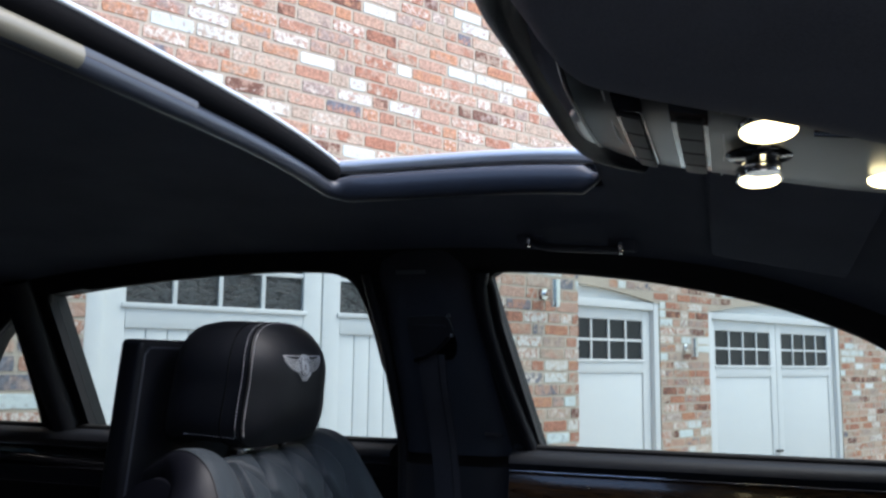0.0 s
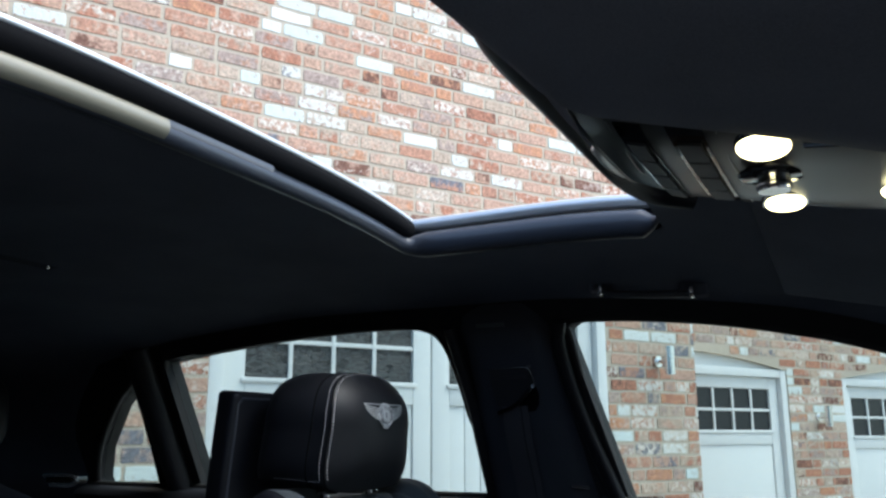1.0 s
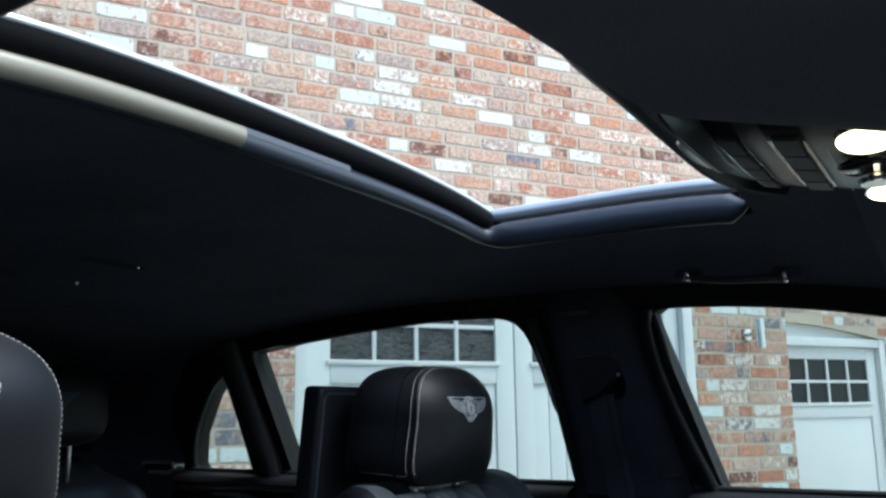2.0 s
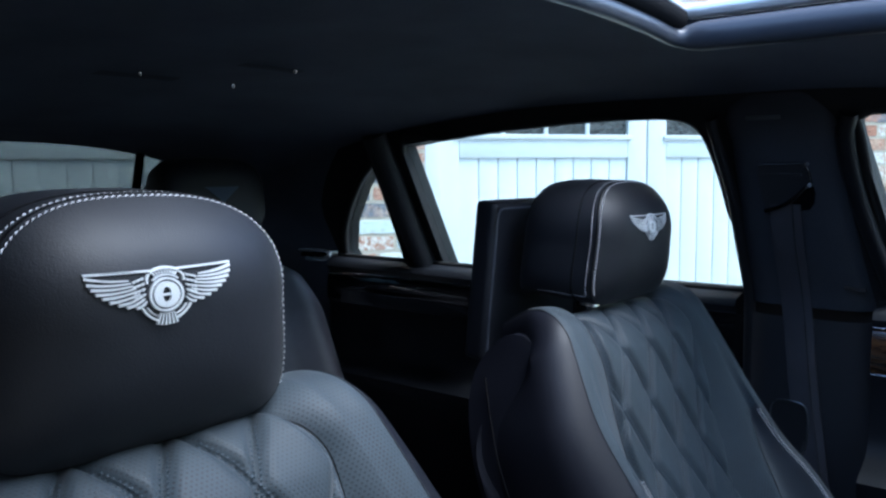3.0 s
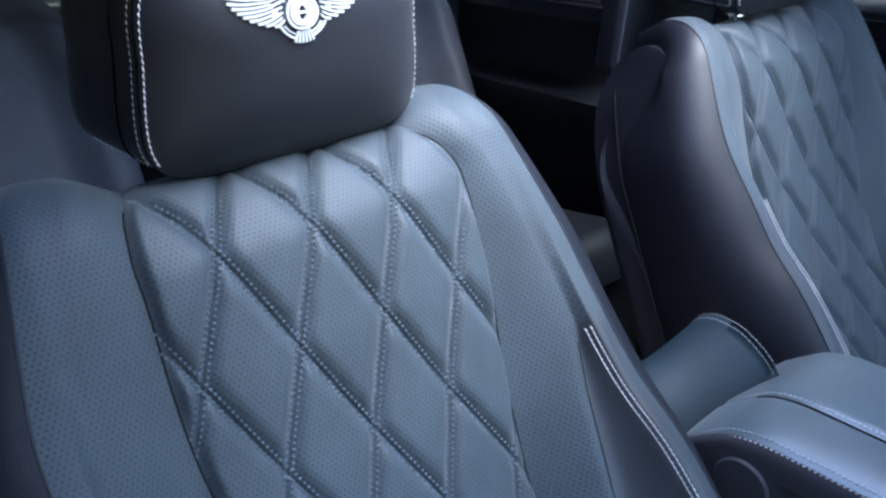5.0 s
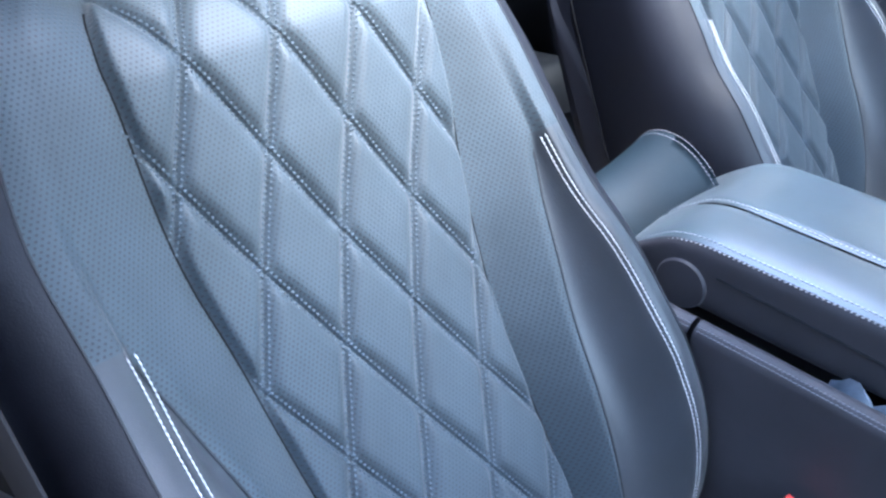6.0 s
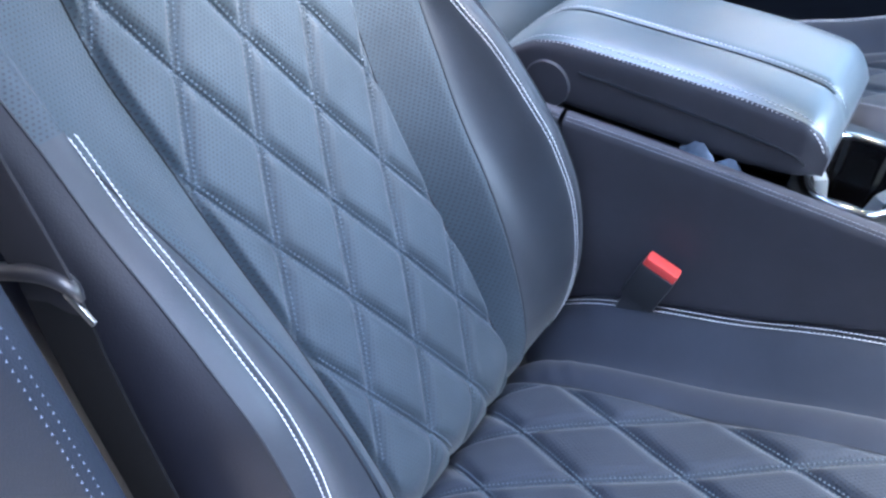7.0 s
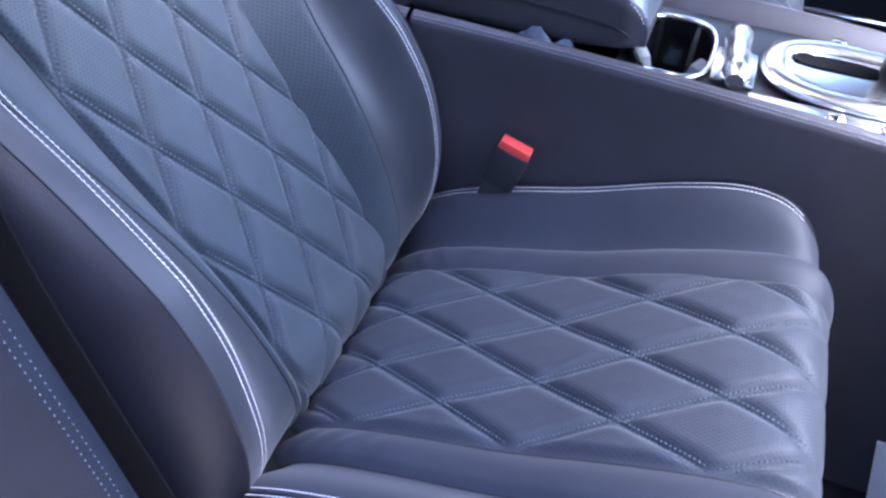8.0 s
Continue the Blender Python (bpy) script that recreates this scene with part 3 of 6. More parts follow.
pane_of("window_1", REAR_WIN, GLASS, "clear rear side window of the car")
pane_of("window_2", QUARTER, GLASS, "small quarter window behind the rear door")
pane_of("window_3", FRONT_WIN, GLASS, "clear front side window of the car")
pane_of("window_4", REAR_WIN, GLASS, "clear rear side window of the car", sgn=-1)
pane_of("window_5", QUARTER, GLASS, "small quarter window behind the rear door", sgn=-1)


def seal(name, loop, r, inset, mat=RUBBER, label="", closed=True, sgn=1):
    p = spline([(a, sgn * (float(side_y(b)) + inset), b) for a, b in loop], 160, closed)
    return tagged(tube(name, p[:-1] if closed else p, r, mat, None, label or "black rubber window seal", 8, closed, kind="structure"), category="seal")


seal("window_seal", REAR_WIN, 0.007, 0.006)
seal("window_seal", QUARTER, 0.008, 0.004)
seal("window_seal", FRONT_WIN, 0.007, 0.006)

# windscreen between the front pillars
P = np.array([[(1.42 - 0.56 * t - 0.05 * k * k * (1 - t) + 0.02 * k * k * t, k * (0.70 - 0.10 * t), 0.955 + 0.325 * t - 0.05 * k * k * t) for k in np.linspace(-1, 1, 25)] for t in np.linspace(0, 1, 12)])
tagged(sheet("window_7", P, SCREEN, None, "curved windscreen above the dashboard", kind="structure"), category="window")
for sg in (-1, 1):
    a_post = spline([(1.38, sg * 0.735, 0.95), (1.20, sg * 0.715, 1.05), (1.02, sg * 0.685, 1.145), (0.86, sg * 0.655, 1.215)], 30)
    tagged(tube("front_pillar", a_post, 0.036, PILLARTRIM, None, "dark trimmed windscreen pillar", 14, flat=(1.3, 0.9), kind="structure"), category="pillar")

# headliner with the sunroof opening
edge_z = curve_fn([-1.35, -1.1, -0.9, -0.7, -0.5, -0.25, 0.1, 0.35, 0.56, 0.71, 0.85, 1.05], [1.10, 1.20, 1.255, 1.292, 1.312, 1.325, 1.325, 1.312, 1.283, 1.238, 1.175, 1.06])
mid_z = curve_fn([-1.35, -1.1, -0.7, -0.3, 0.1, 0.4, 0.5, 0.6, 0.72, 0.85, 1.05], [1.27, 1.30, 1.35, 1.386, 1.392, 1.388, 1.366, 1.350, 1.325, 1.28, 1.16])
SR = (0.038, 0.412, 0.402)


def head_z(x, y):
    e = edge_z(x)
    w = side_y(e) - 0.005
    k = np.clip(np.abs(y) / w, 0, 1)
    return e + (mid_z(x) - e) * (1 - k**3.0)


hx = np.unique(np.concatenate([np.linspace(-1.28, 0.9, 90), [SR[0], SR[1]]]))
hk = np.linspace(-1, 1, 81)
HP = np.zeros((len(hx), len(hk), 3))
for i, x in enumerate(hx):
    w = float(side_y(edge_z(x))) - 0.004
    y = hk * w
    # bring two columns onto the opening's sides
    for sg in (-1, 1):
        j = np.argmin(np.abs(y - sg * SR[2]))
        y[j] = sg * SR[2]
    HP[i, :, 0], HP[i, :, 1], HP[i, :, 2] = x, y, head_z(x, y)
HF = grid_faces(len(hx), len(hk))
flatP = HP.reshape(-1, 3)
cen = flatP[np.array(HF)].mean(1)
keep = ~((cen[:, 0] > SR[0]) & (cen[:, 0] < SR[1]) & (np.abs(cen[:, 1]) < SR[2]))
HF2 = [f for f, k in zip(HF, keep) if k]
nV = len(flatP)
lift = flatP + np.array([0, 0, 0.022])
both = HF2 + [[v + nV for v in f[::-1]] for f in HF2]
tagged(raw("ceiling", np.concatenate([flatP, lift]), both, HEADLINER, None, "black suede headliner with a sunroof opening", kind="structure"), category="headliner")

# outer roof skin above the headliner, with the same opening
RX = np.linspace(-1.35, 1.0, 60)
RP = np.zeros((len(RX), 41, 3))
for i, x in enumerate(RX):
    w = float(side_y(edge_z(x))) + 0.045
    y = np.linspace(-1, 1, 41) * w
    for sg in (-1, 1):
        y[np.argmin(np.abs(y - sg * 0.425))] = sg * 0.425
    RP[i, :, 0], RP[i, :, 1] = x, y
    RP[i, :, 2] = edge_z(x) + 0.035 + (mid_z(x) + 0.05 - edge_z(x) - 0.035) * (1 - (np.abs(y) / w)**2.6)
RF = grid_faces(len(RX), 41)
rc = RP.reshape(-1, 3)[np.array(RF)].mean(1)
rk = ~((rc[:, 0] > 0.0) & (rc[:, 0] < 0.47) & (np.abs(rc[:, 1]) < 0.425))
tagged(raw("car_roof", RP.reshape(-1, 3), [f for f, k in zip(RF, rk) if k], BODY, None, "dark painted outer roof of the car", kind="structure"), category="car body")


def ring_path(x0, x1, y1, z, rad, n=160):
    """A rounded rectangle about the sunroof, following the headliner if z is None."""
    pts = []
    for cx, cy, a0 in ((x1 - rad, y1 - rad, 0), (x0 + rad, y1 - rad, 90), (x0 + rad, -y1 + rad, 180), (x1 - rad, -y1 + rad, 270)):
        for k in range(7):
            a = radians(a0 + 15 * k)
            pts.append((cx + rad * math.cos(a), cy + rad * math.sin(a)))
    p = np.array(pts + pts[:1])
    s = np.concatenate([[0], np.cumsum(np.linalg.norm(np.diff(p, axis=0), axis=1))])
    q = np.linspace(0, s[-1], n, endpoint=False)
    x, y = np.interp(q, s, p[:, 0]), np.interp(q, s, p[:, 1])
    zz = head_z(x, y) if z is None else np.full(n, z)
    return np.stack([x, y, zz], 1)


sunroof = thing("sunroof", "open sunroof with grey piped edge and rolled blind", "sunroof", (0.24, 0, 1.38))
lip = ring_path(SR[0], SR[1], SR[2], None, 0.03)
lip[:, 2] -= 0.002
rear = smoothstep((SR[0] + 0.03 - lip[:, 0]) / 0.03)
tube("piping", lip + np.array([0, 0, 0.010]) - rear[:, None] * np.array([0, 0, 0.003]), 0.0190 - 0.0070 * rear - 0.0150 * smoothstep((lip[:, 0] - SR[1] + 0.025) / 0.02), LIP, sunroof, "grey vinyl piping", 14, True, (0.85, 1.0))
inner = ring_path(SR[0] - 0.012, SR[1] + 0.012, SR[2] + 0.012, None, 0.03) + np.array([0, 0, 0.034])
base = ring_path(SR[0] - 0.004, SR[1] + 0.004, SR[2] + 0.004, None, 0.03)
sheet("well_wall", np.stack([base, (base + inner) / 2 + [0, 0, 0.004], inner], 0), DEEPBLACK, sunroof, wrap=True)
rim = ring_path(SR[0] - 0.03, SR[1] + 0.03, SR[2] + 0.015, None, 0.03) + np.array([0, 0, 0.045])
tube("roof_edge", rim, 0.010, SILVER, sunroof, "pale metal edge of the roof opening", 10, True)
yy = np.linspace(-0.40, 0.40, 60)
zr = head_z(np.full(60, SR[0]), yy)
tube("glass_edge", np.stack([np.full(60, SR[0] + 0.002), yy * 0.98, zr + 0.030], 1), 0.016, DEEPBLACK, sunroof, "black edge of the slid-back glass panel", 12)
tube("glass_trim", np.stack([np.full(60, SR[0] + 0.0133), yy * 0.97, zr + 0.0415], 1), 0.0042, SILVER, sunroof, "bright trim on the glass panel edge", 8)
yb = np.linspace(-0.40, -0.09, 30)
tube("blind_roll", np.stack([np.full(30, SR[0] + 0.002), yb, np.interp(yb, yy, zr) + 0.007], 1), 0.0125, BLIND, sunroof, "rolled blind, paled as sunlit", 12)
yh = np.linspace(-0.102, 0.080, 26)
rh = 0.0165 * np.clip(np.minimum(1, 0.75 + 0.25 * np.minimum((yh + 0.102), (0.080 - yh)) / 0.004), 0, 1)
tube("blind_handle", np.stack([np.full(26, SR[0] - 0.006), yh, np.interp(yh, yy, zr) + 0.013], 1), rh, HANDLE, sunroof, "black leather-covered blind handle", 16)


# ---- front seats ----
CY = -0.377
base_h = curve_fn([-0.1, 0.0, 0.07, 0.15, 0.22, 0.30, 0.37, 0.45, 0.6], [0.0, 0.0, -0.009, -0.018, -0.018, -0.013, -0.005, 0.0, 0.004])


def seat_point(u, s, h):
    """Backrest: u across, s down the back, h out of it, with the top rolled over backwards."""
    u, s, h = np.broadcast_arrays(np.asarray(u, float), np.asarray(s, float), np.asarray(h, float))
    h = h + base_h(s) * (1 - smoothstep((np.abs(u) - 0.117) / 0.08))
    h = h - 0.034 * np.clip((s - 0.525) / 0.06, 0, 1.3) ** 2
    h = h - 0.013 * (1 - smoothstep((np.abs(u) - 0.085) / 0.06)) * smoothstep((0.01 - s) / 0.06)
    s0, R = -0.020, 0.055
    h = np.where(s < s0, np.maximum(h, -0.9 * R), h)
    a = np.clip((s0 - s) / R, 0, math.pi / 2)
    over = np.clip(s0 - s - R * math.pi / 2, 0, None)
    ss = np.where(s < s0, s0 - (R + h) * np.sin(a), s)
    hh = np.where(s < s0, -R + (R + h) * np.cos(a) - over, h)
    x = 0.0715 + 0.494 * ss + 0.8695 * hh
    z = 1.005 - 0.8695 * ss + 0.494 * hh
    return np.stack([x, CY + u, z], -1)


panel_w = curve_fn([-0.16, -0.06, -0.03, 0.0, 0.1, 0.2, 0.3, 0.43, 0.6], [0.085, 0.108, 0.122, 0.130, 0.129, 0.1155, 0.1055, 0.100, 0.096])
panel_mid = curve_fn([-0.16, -0.06, 0.0, 0.08, 0.15, 0.2, 0.3, 0.6], [0.0, 0.002, 0.010, 0.008, 0.005, 0.0035, 0.0, 0.0])
crest_u = curve_fn([-0.16, -0.05, 0.0, 0.08, 0.15, 0.25, 0.36, 0.46, 0.6], [0.140, 0.170, 0.180, 0.190, 0.188, 0.192, 0.193, 0.196, 0.188])
crest_h = curve_fn([-0.16, -0.05, 0.0, 0.08, 0.15, 0.20, 0.25, 0.31, 0.36, 0.41, 0.46, 0.50, 0.54, 0.6], [0.006, 0.008, 0.011, 0.017, 0.030, 0.041, 0.060, 0.075, 0.083, 0.080, 0.066, 0.048, 0.022, -0.01])
strip_u = curve_fn([-0.16, 0.0, 0.1, 0.15, 0.2, 0.3, 0.4, 0.5, 0.6], [0.115, 0.160, 0.178, 0.181, 0.171, 0.149, 0.134, 0.123, 0.112])
side_u = curve_fn([-0.16, -0.106, -0.06, -0.02, 0.03, 0.08, 0.15, 0.3, 0.45, 0.6], [0.160, 0.182, 0.201, 0.216, 0.233, 0.246, 0.250, 0.255, 0.255, 0.245])


def quilt(a, b, w, step, puff, depth):
    """Diamond quilting: height at a across and b along, seams meeting every 2w and 2 steps."""
    p, q = a / w + b / step, a / w - b / step
    dp = np.abs(((p + 1) % 2) - 1)
    dq = np.abs(((q + 1) % 2) - 1)
    rise = lambda d: 1 - (1 - np.clip((d - 0.07) / 0.34, 0, 1)) ** 2.2
    pad = rise(dp) * rise(dq) + 0.12 * np.clip(dp * dq, 0, 1)
    cut = np.exp(-(dp / 0.03) ** 2) + np.exp(-(dq / 0.03) ** 2)
    return puff * pad - depth * np.minimum(cut, 1.15)


QW, QS = 0.0350, 0.0744
EDGE = -0.0035


def back_panel_h(u, s):
    t = np.clip(np.abs(u - panel_mid(s)) / panel_w(s), 0, 1)
    q = quilt(u, s, QW, QS, 0.0060, 0.0024)
    fade = (1 - smoothstep((t - 0.95) / 0.05)) * (1 - smoothstep((-0.045 - s) / 0.05))
    return 0.001 * (1 - t**2) + q * fade + EDGE * smoothstep((t - 0.93) / 0.07)


seat = thing("car_seat", "navy quilted leather front seat with white double stitching", "car seat", (0.40, CY, 0.22), "front seats")

sv = np.linspace(-0.155, 0.585, 420)
tt = np.linspace(-1, 1, 171)
U = panel_mid(sv)[:, None] + tt[None, :] * panel_w(sv)[:, None]
S = np.broadcast_to(sv[:, None], U.shape)
backrest = sheet("backrest", seat_point(U, S, back_panel_h(U, S)), PERF, seat, "diamond-quilted perforated leather", np.stack([U, S], -1), flip=True)

SPLIT = 0.143


def hump(s):
    return np.minimum(0.011 + 0.45 * np.clip(crest_h(s) - 0.017, 0, None), 0.8 * crest_h(s))


for sgn in (-1, 1):
    # perforated strip beside the quilting, and above the bolster right out to the shoulder
    def strip_h(t, s):
        hb = hump(s)
        t = np.clip(t, 0, 1)
        return EDGE + (hb - EDGE) * (0.5 * t + 0.5 * np.sin(t * np.pi / 2))
    t = np.linspace(0, 1, 16)
    s_ = np.linspace(-0.155, 0.585, 160)[:, None]
    pw = panel_w(s_) + sgn * panel_mid(s_)
    u = pw + (strip_u(s_) - pw) * t[None]
    h = strip_h(t[None], s_) - 0.004 * smoothstep((t[None] - 0.85) / 0.15) * smoothstep((s_ - SPLIT) / 0.02)
    sheet("side_strip", seat_point(sgn * u, s_ + 0 * u, h), PERF, seat, "", np.stack([sgn * u, s_ + 0 * u], -1), flip=sgn > 0)

    def outer(s_, n1=14, n2=12, n3=8):
        """The bolster's rise, its crest and its outer side, from the strip outwards."""
        t = np.linspace(0, 1, n1)[None]
        pu, cu, ch, su = strip_u(s_), crest_u(s_), crest_h(s_), side_u(s_)
        hb = hump(s_) - 0.004 * smoothstep((s_ - SPLIT) / 0.02)
        roll = 1.0 + 0 * s_
        u1 = pu + (cu - pu) * t
        h1 = hb + (ch - hb) * smoothstep(t * 0.5 + 0.5 * t * t)
        h1 = np.where(t > 0, h1, hb)
        th = np.linspace(0, np.pi / 2, n2)[None][:, 1:]
        u2 = cu + (su - cu) * np.sin(th)
        h2 = ch - (ch + 0.035 * roll) * (1 - np.cos(th))
        k = np.linspace(0, 1, n3)[None][:, 1:]
        u3 = su - 0.012 * k**2
        h3 = -0.035 - (0.095 - 0.085 * (1 - smoothstep((s_ + 0.02) / 0.07))) * k + 0 * su
        return np.concatenate([u1, u2, u3 + 0 * s_], 1), np.concatenate([h1, h2, h3], 1)
    s_ = np.linspace(-0.155, SPLIT, 60)[:, None]
    u, h = outer(s_)
    cut = 14 + 1
    # thin dark bar drawn as the shade in the shoulder's side seam
    tube("side_seam_shade", seat_point(sgn * u[:, cut], s_[:, 0], h[:, cut] - 0.0001), 0.0010, DARK, seat, seg=6)
    sheet("shoulder", seat_point(sgn * u[:, :cut + 1], s_ + 0 * u[:, :cut + 1], h[:, :cut + 1]), PERF, seat, "", np.stack([sgn * u, s_ + 0 * u], -1)[:, :cut + 1], flip=sgn > 0)
    sheet("seat_side", seat_point(sgn * u[:, cut:], s_ + 0 * u[:, cut:], h[:, cut:]), SHADELEATHER, seat, "backrest side in navy leather darkened as shade", flip=sgn > 0)
    s_ = np.linspace(SPLIT, 0.60, 110)[:, None]
    u, h = outer(s_)
    cut = 14 + 1
    # strip and side seams get dark bars for the shade in them
    tube("strip_seam_shade", seat_point(sgn * strip_u(s_[:, 0]), s_[:, 0], hump(s_[:, 0]) - 0.0042), 0.0013, DARK, seat, seg=6)
    tube("side_seam_shade", seat_point(sgn * u[:, cut], s_[:, 0], h[:, cut] - 0.0001), 0.0010, DARK, seat, seg=6)
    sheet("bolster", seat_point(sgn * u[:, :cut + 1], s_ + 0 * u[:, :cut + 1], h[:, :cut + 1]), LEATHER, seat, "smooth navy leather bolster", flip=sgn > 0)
    sheet("seat_side", seat_point(sgn * u[:, cut:], s_ + 0 * u[:, cut:], h[:, cut:]), SHADELEATHER, seat, "backrest side in navy leather darkened as shade", flip=sgn > 0)
    # double white seam along the crest
    s1 = np.linspace(SPLIT + 0.004, 0.565, 120)
    rows = []
    for off in (-0.0026, 0.0026):
        uu = crest_u(s1) + off - (0.007 if sgn > 0 else 0.003)
        k = smoothstep((s1 - SPLIT) / 0.05)
        p = seat_point(sgn * uu, s1, crest_h(s1) + 0.0006 - abs(off) * 0.12)
        p2 = seat_point(sgn * uu, s1, crest_h(s1) + 0.01)
        rows.append((p, p2 - p))
    stitches("seam_thread", rows, THREAD, seat, 0.0042, 0.0052, 0.0011, 0.0007, 0.12, label="white double stitching")
    # dark line as the crease's shade between strip and quilting
    s1 = np.linspace(-0.05, 0.56, 120)
    tube("crease_shade", seat_point(sgn * panel_w(s1) + panel_mid(s1), s1, 0 * s1 + EDGE - 0.0003), 0.0011, DEEPBLACK, seat, seg=6)
    s1 = np.linspace(-0.02, 0.50, 100)
    e0 = seat_point(sgn * (side_u(s1) - 0.004), s1, 0 * s1 - 0.112)
    tube("side_piping", e0, 0.0010, DEEPBLACK, seat, seg=6)

# tone-on-tone thread in the quilting seams
def quilt_lines(surf, half, lo, hi, w, step, off=0.0028):
    lines = []
    for fam in (1, -1):
        for k in range(-24, 25, 2):
            b = np.linspace(lo, hi, 500)
            a = fam * (k * w - b / step * w) if fam == 1 else (k * w + b / step * w)
            for o in (-off, off):
                aa = a + o
                ok = np.abs(aa) < half(b) - 0.006
                if ok.sum() < 12:
                    continue
                p = surf(aa[ok], b[ok], 0.0003)
                q = surf(aa[ok], b[ok], 0.01)
                lines.append((p, q - p))
    return lines


stitches("quilt_thread", quilt_lines(lambda a, b, l: seat_point(a, b, back_panel_h(a, b) + l), panel_w, -0.05, 0.56, QW, QS), DIMTHREAD, backrest, 0.0042, 0.0036, 0.0023, 0.0011, 0.0, "grey-blue thread")

# padded shell behind the backrest
sec = spline([(0.58, -0.045), (0.30, -0.045), (0.06, -0.047), (0.01, -0.060), (-0.018, -0.085), (-0.028, -0.112), (-0.018, -0.136), (0.012, -0.152), (0.07, -0.158), (0.30, -0.156), (0.58, -0.15)], 80)
tg = np.gradient(sec, axis=0)
tg /= np.linalg.norm(tg, axis=1)[:, None]
nrm = np.stack([tg[:, 1], -tg[:, 0]], 1)
nrm *= np.sign(((sec.mean(0) - sec) * nrm).sum(1))[:, None]
rows = []
for k in np.linspace(-1, 1, 41):
    bend = 1 - math.sqrt(1 - max(0.0, (abs(k) - 0.72) / 0.28) ** 2.2) if abs(k) < 1 else 1.0
    q = sec + nrm * (0.014 + 0.032 * (1 - smoothstep((sec[:, :1] + 0.03) / 0.10))) * bend
    rows.append(np.stack([0.0715 + 0.494 * q[:, 0] + 0.8695 * q[:, 1], CY + k * (side_u(q[:, 0]) - 0.003 - 0.014 * (1 - smoothstep((q[:, 0] + 0.03) / 0.09))), 1.005 - 0.8695 * q[:, 0] + 0.494 * q[:, 1]], 1))
cap = lambda r: np.tile(r.mean(0), (80, 1))
rows = [cap(rows[0])] + rows + [cap(rows[-1])]
sheet("seat_shell", np.array(rows), SHADELEATHER, seat, "black leather seat shell", flip=True)

# hard back of the seat
s_ = np.linspace(-0.02, 0.60, 40)[:, None]
k = np.linspace(-1, 1, 41)[None]
wu = (side_u(s_) - 0.012)
sheet("seat_back", seat_point(k * wu, s_ + 0 * k, -0.13 - 0.02 * (1 - k**2) + 0 * s_), DARK, seat, "black leather seat back")

# upholstered cheeks closing the sides between front and shell
for sgn in (-1, 1):
    cheek = [(0.02, -0.030), (-0.030, -0.034), (-0.052, -0.052), (-0.060, -0.080), (-0.050, -0.112), (-0.022, -0.138), (0.05, -0.152), (0.30, -0.155), (0.58, -0.15), (0.58, -0.03)]
    loop = [tuple(p) for p in spline(cheek, 60)]
    plate("side_cheek", [loop], lambda a, b, d, g=sgn: (0.0715 + 0.494 * a + 0.8695 * b, CY + g * (float(side_u(a)) - 0.0065 - 0.006 * float(smoothstep((-0.005 - a) / 0.05)) - d), 1.005 - 0.8695 * a + 0.494 * b), 0.012, SHADELEATHER, seat, "side cheek in navy leather darkened as shade")
back_meshes = {o.data for o in seat.children}

# ---- cushion ----
CUSH = spline([(0.335, 0.470), (0.358, 0.496), (0.388, 0.514), (0.420, 0.527), (0.465, 0.542), (0.54, 0.565), (0.62, 0.598), (0.69, 0.622), (0.735, 0.630), (0.762, 0.619), (0.777, 0.588), (0.777, 0.545), (0.768, 0.48), (0.755, 0.42)], 300)
CL = np.concatenate([[0], np.cumsum(np.linalg.norm(np.diff(CUSH, axis=0), axis=1))])
CT = np.gradient(CUSH, axis=0)
CT /= np.linalg.norm(CT, axis=1)[:, None]
L0 = float(np.interp(0.465, CUSH[:200, 0], CL[:200]))


def cushion_point(u, l, h):
    u, l, h = np.broadcast_arrays(np.asarray(u, float), np.asarray(l, float), np.asarray(h, float))
    x, z = np.interp(l, CL, CUSH[:, 0]), np.interp(l, CL, CUSH[:, 1])
    tx, tz = np.interp(l, CL, CT[:, 0]), np.interp(l, CL, CT[:, 1])
    return np.stack([x - tz * h, CY + u, z + tx * h], -1)


LEND = CL[-1]
LF = float(np.interp(0.735, CUSH[:230, 0], CL[:230]))
c_panel = curve_fn([0, LF, LF + 0.05, LEND], [0.111, 0.113, 0.108, 0.10])
c_strip = curve_fn([0, LF, LF + 0.05, LEND], [0.148, 0.154, 0.150, 0.14])
c_crest = curve_fn([0, 0.1, LF - 0.06, LF - 0.02, LF + 0.01, LF + 0.05, LEND], [0.205, 0.208, 0.207, 0.201, 0.188, 0.180, 0.175])
c_height = curve_fn([0, 0.05, 0.15, LF - 0.09, LF - 0.045, LF - 0.015, LF + 0.025, LEND], [0.026, 0.030, 0.033, 0.034, 0.031, 0.022, -0.004, -0.012])
c_side = curve_fn([0, LF - 0.06, LF, LF + 0.06, LEND], [0.240, 0.242, 0.232, 0.215, 0.20])
CW, CS = 0.0370, 0.0800


def cush_h(u, l):
    t = np.clip(np.abs(u) / c_panel(l), 0, 1)
    fade = (1 - smoothstep((t - 0.9) / 0.1)) * (1 - 0.85 * smoothstep((l - LF + 0.01) / 0.05))
    return 0.001 + quilt(u, l - L0, CW, CS, 0.0064, 0.0022) * fade - 0.004 * smoothstep((t - 0.9) / 0.1)


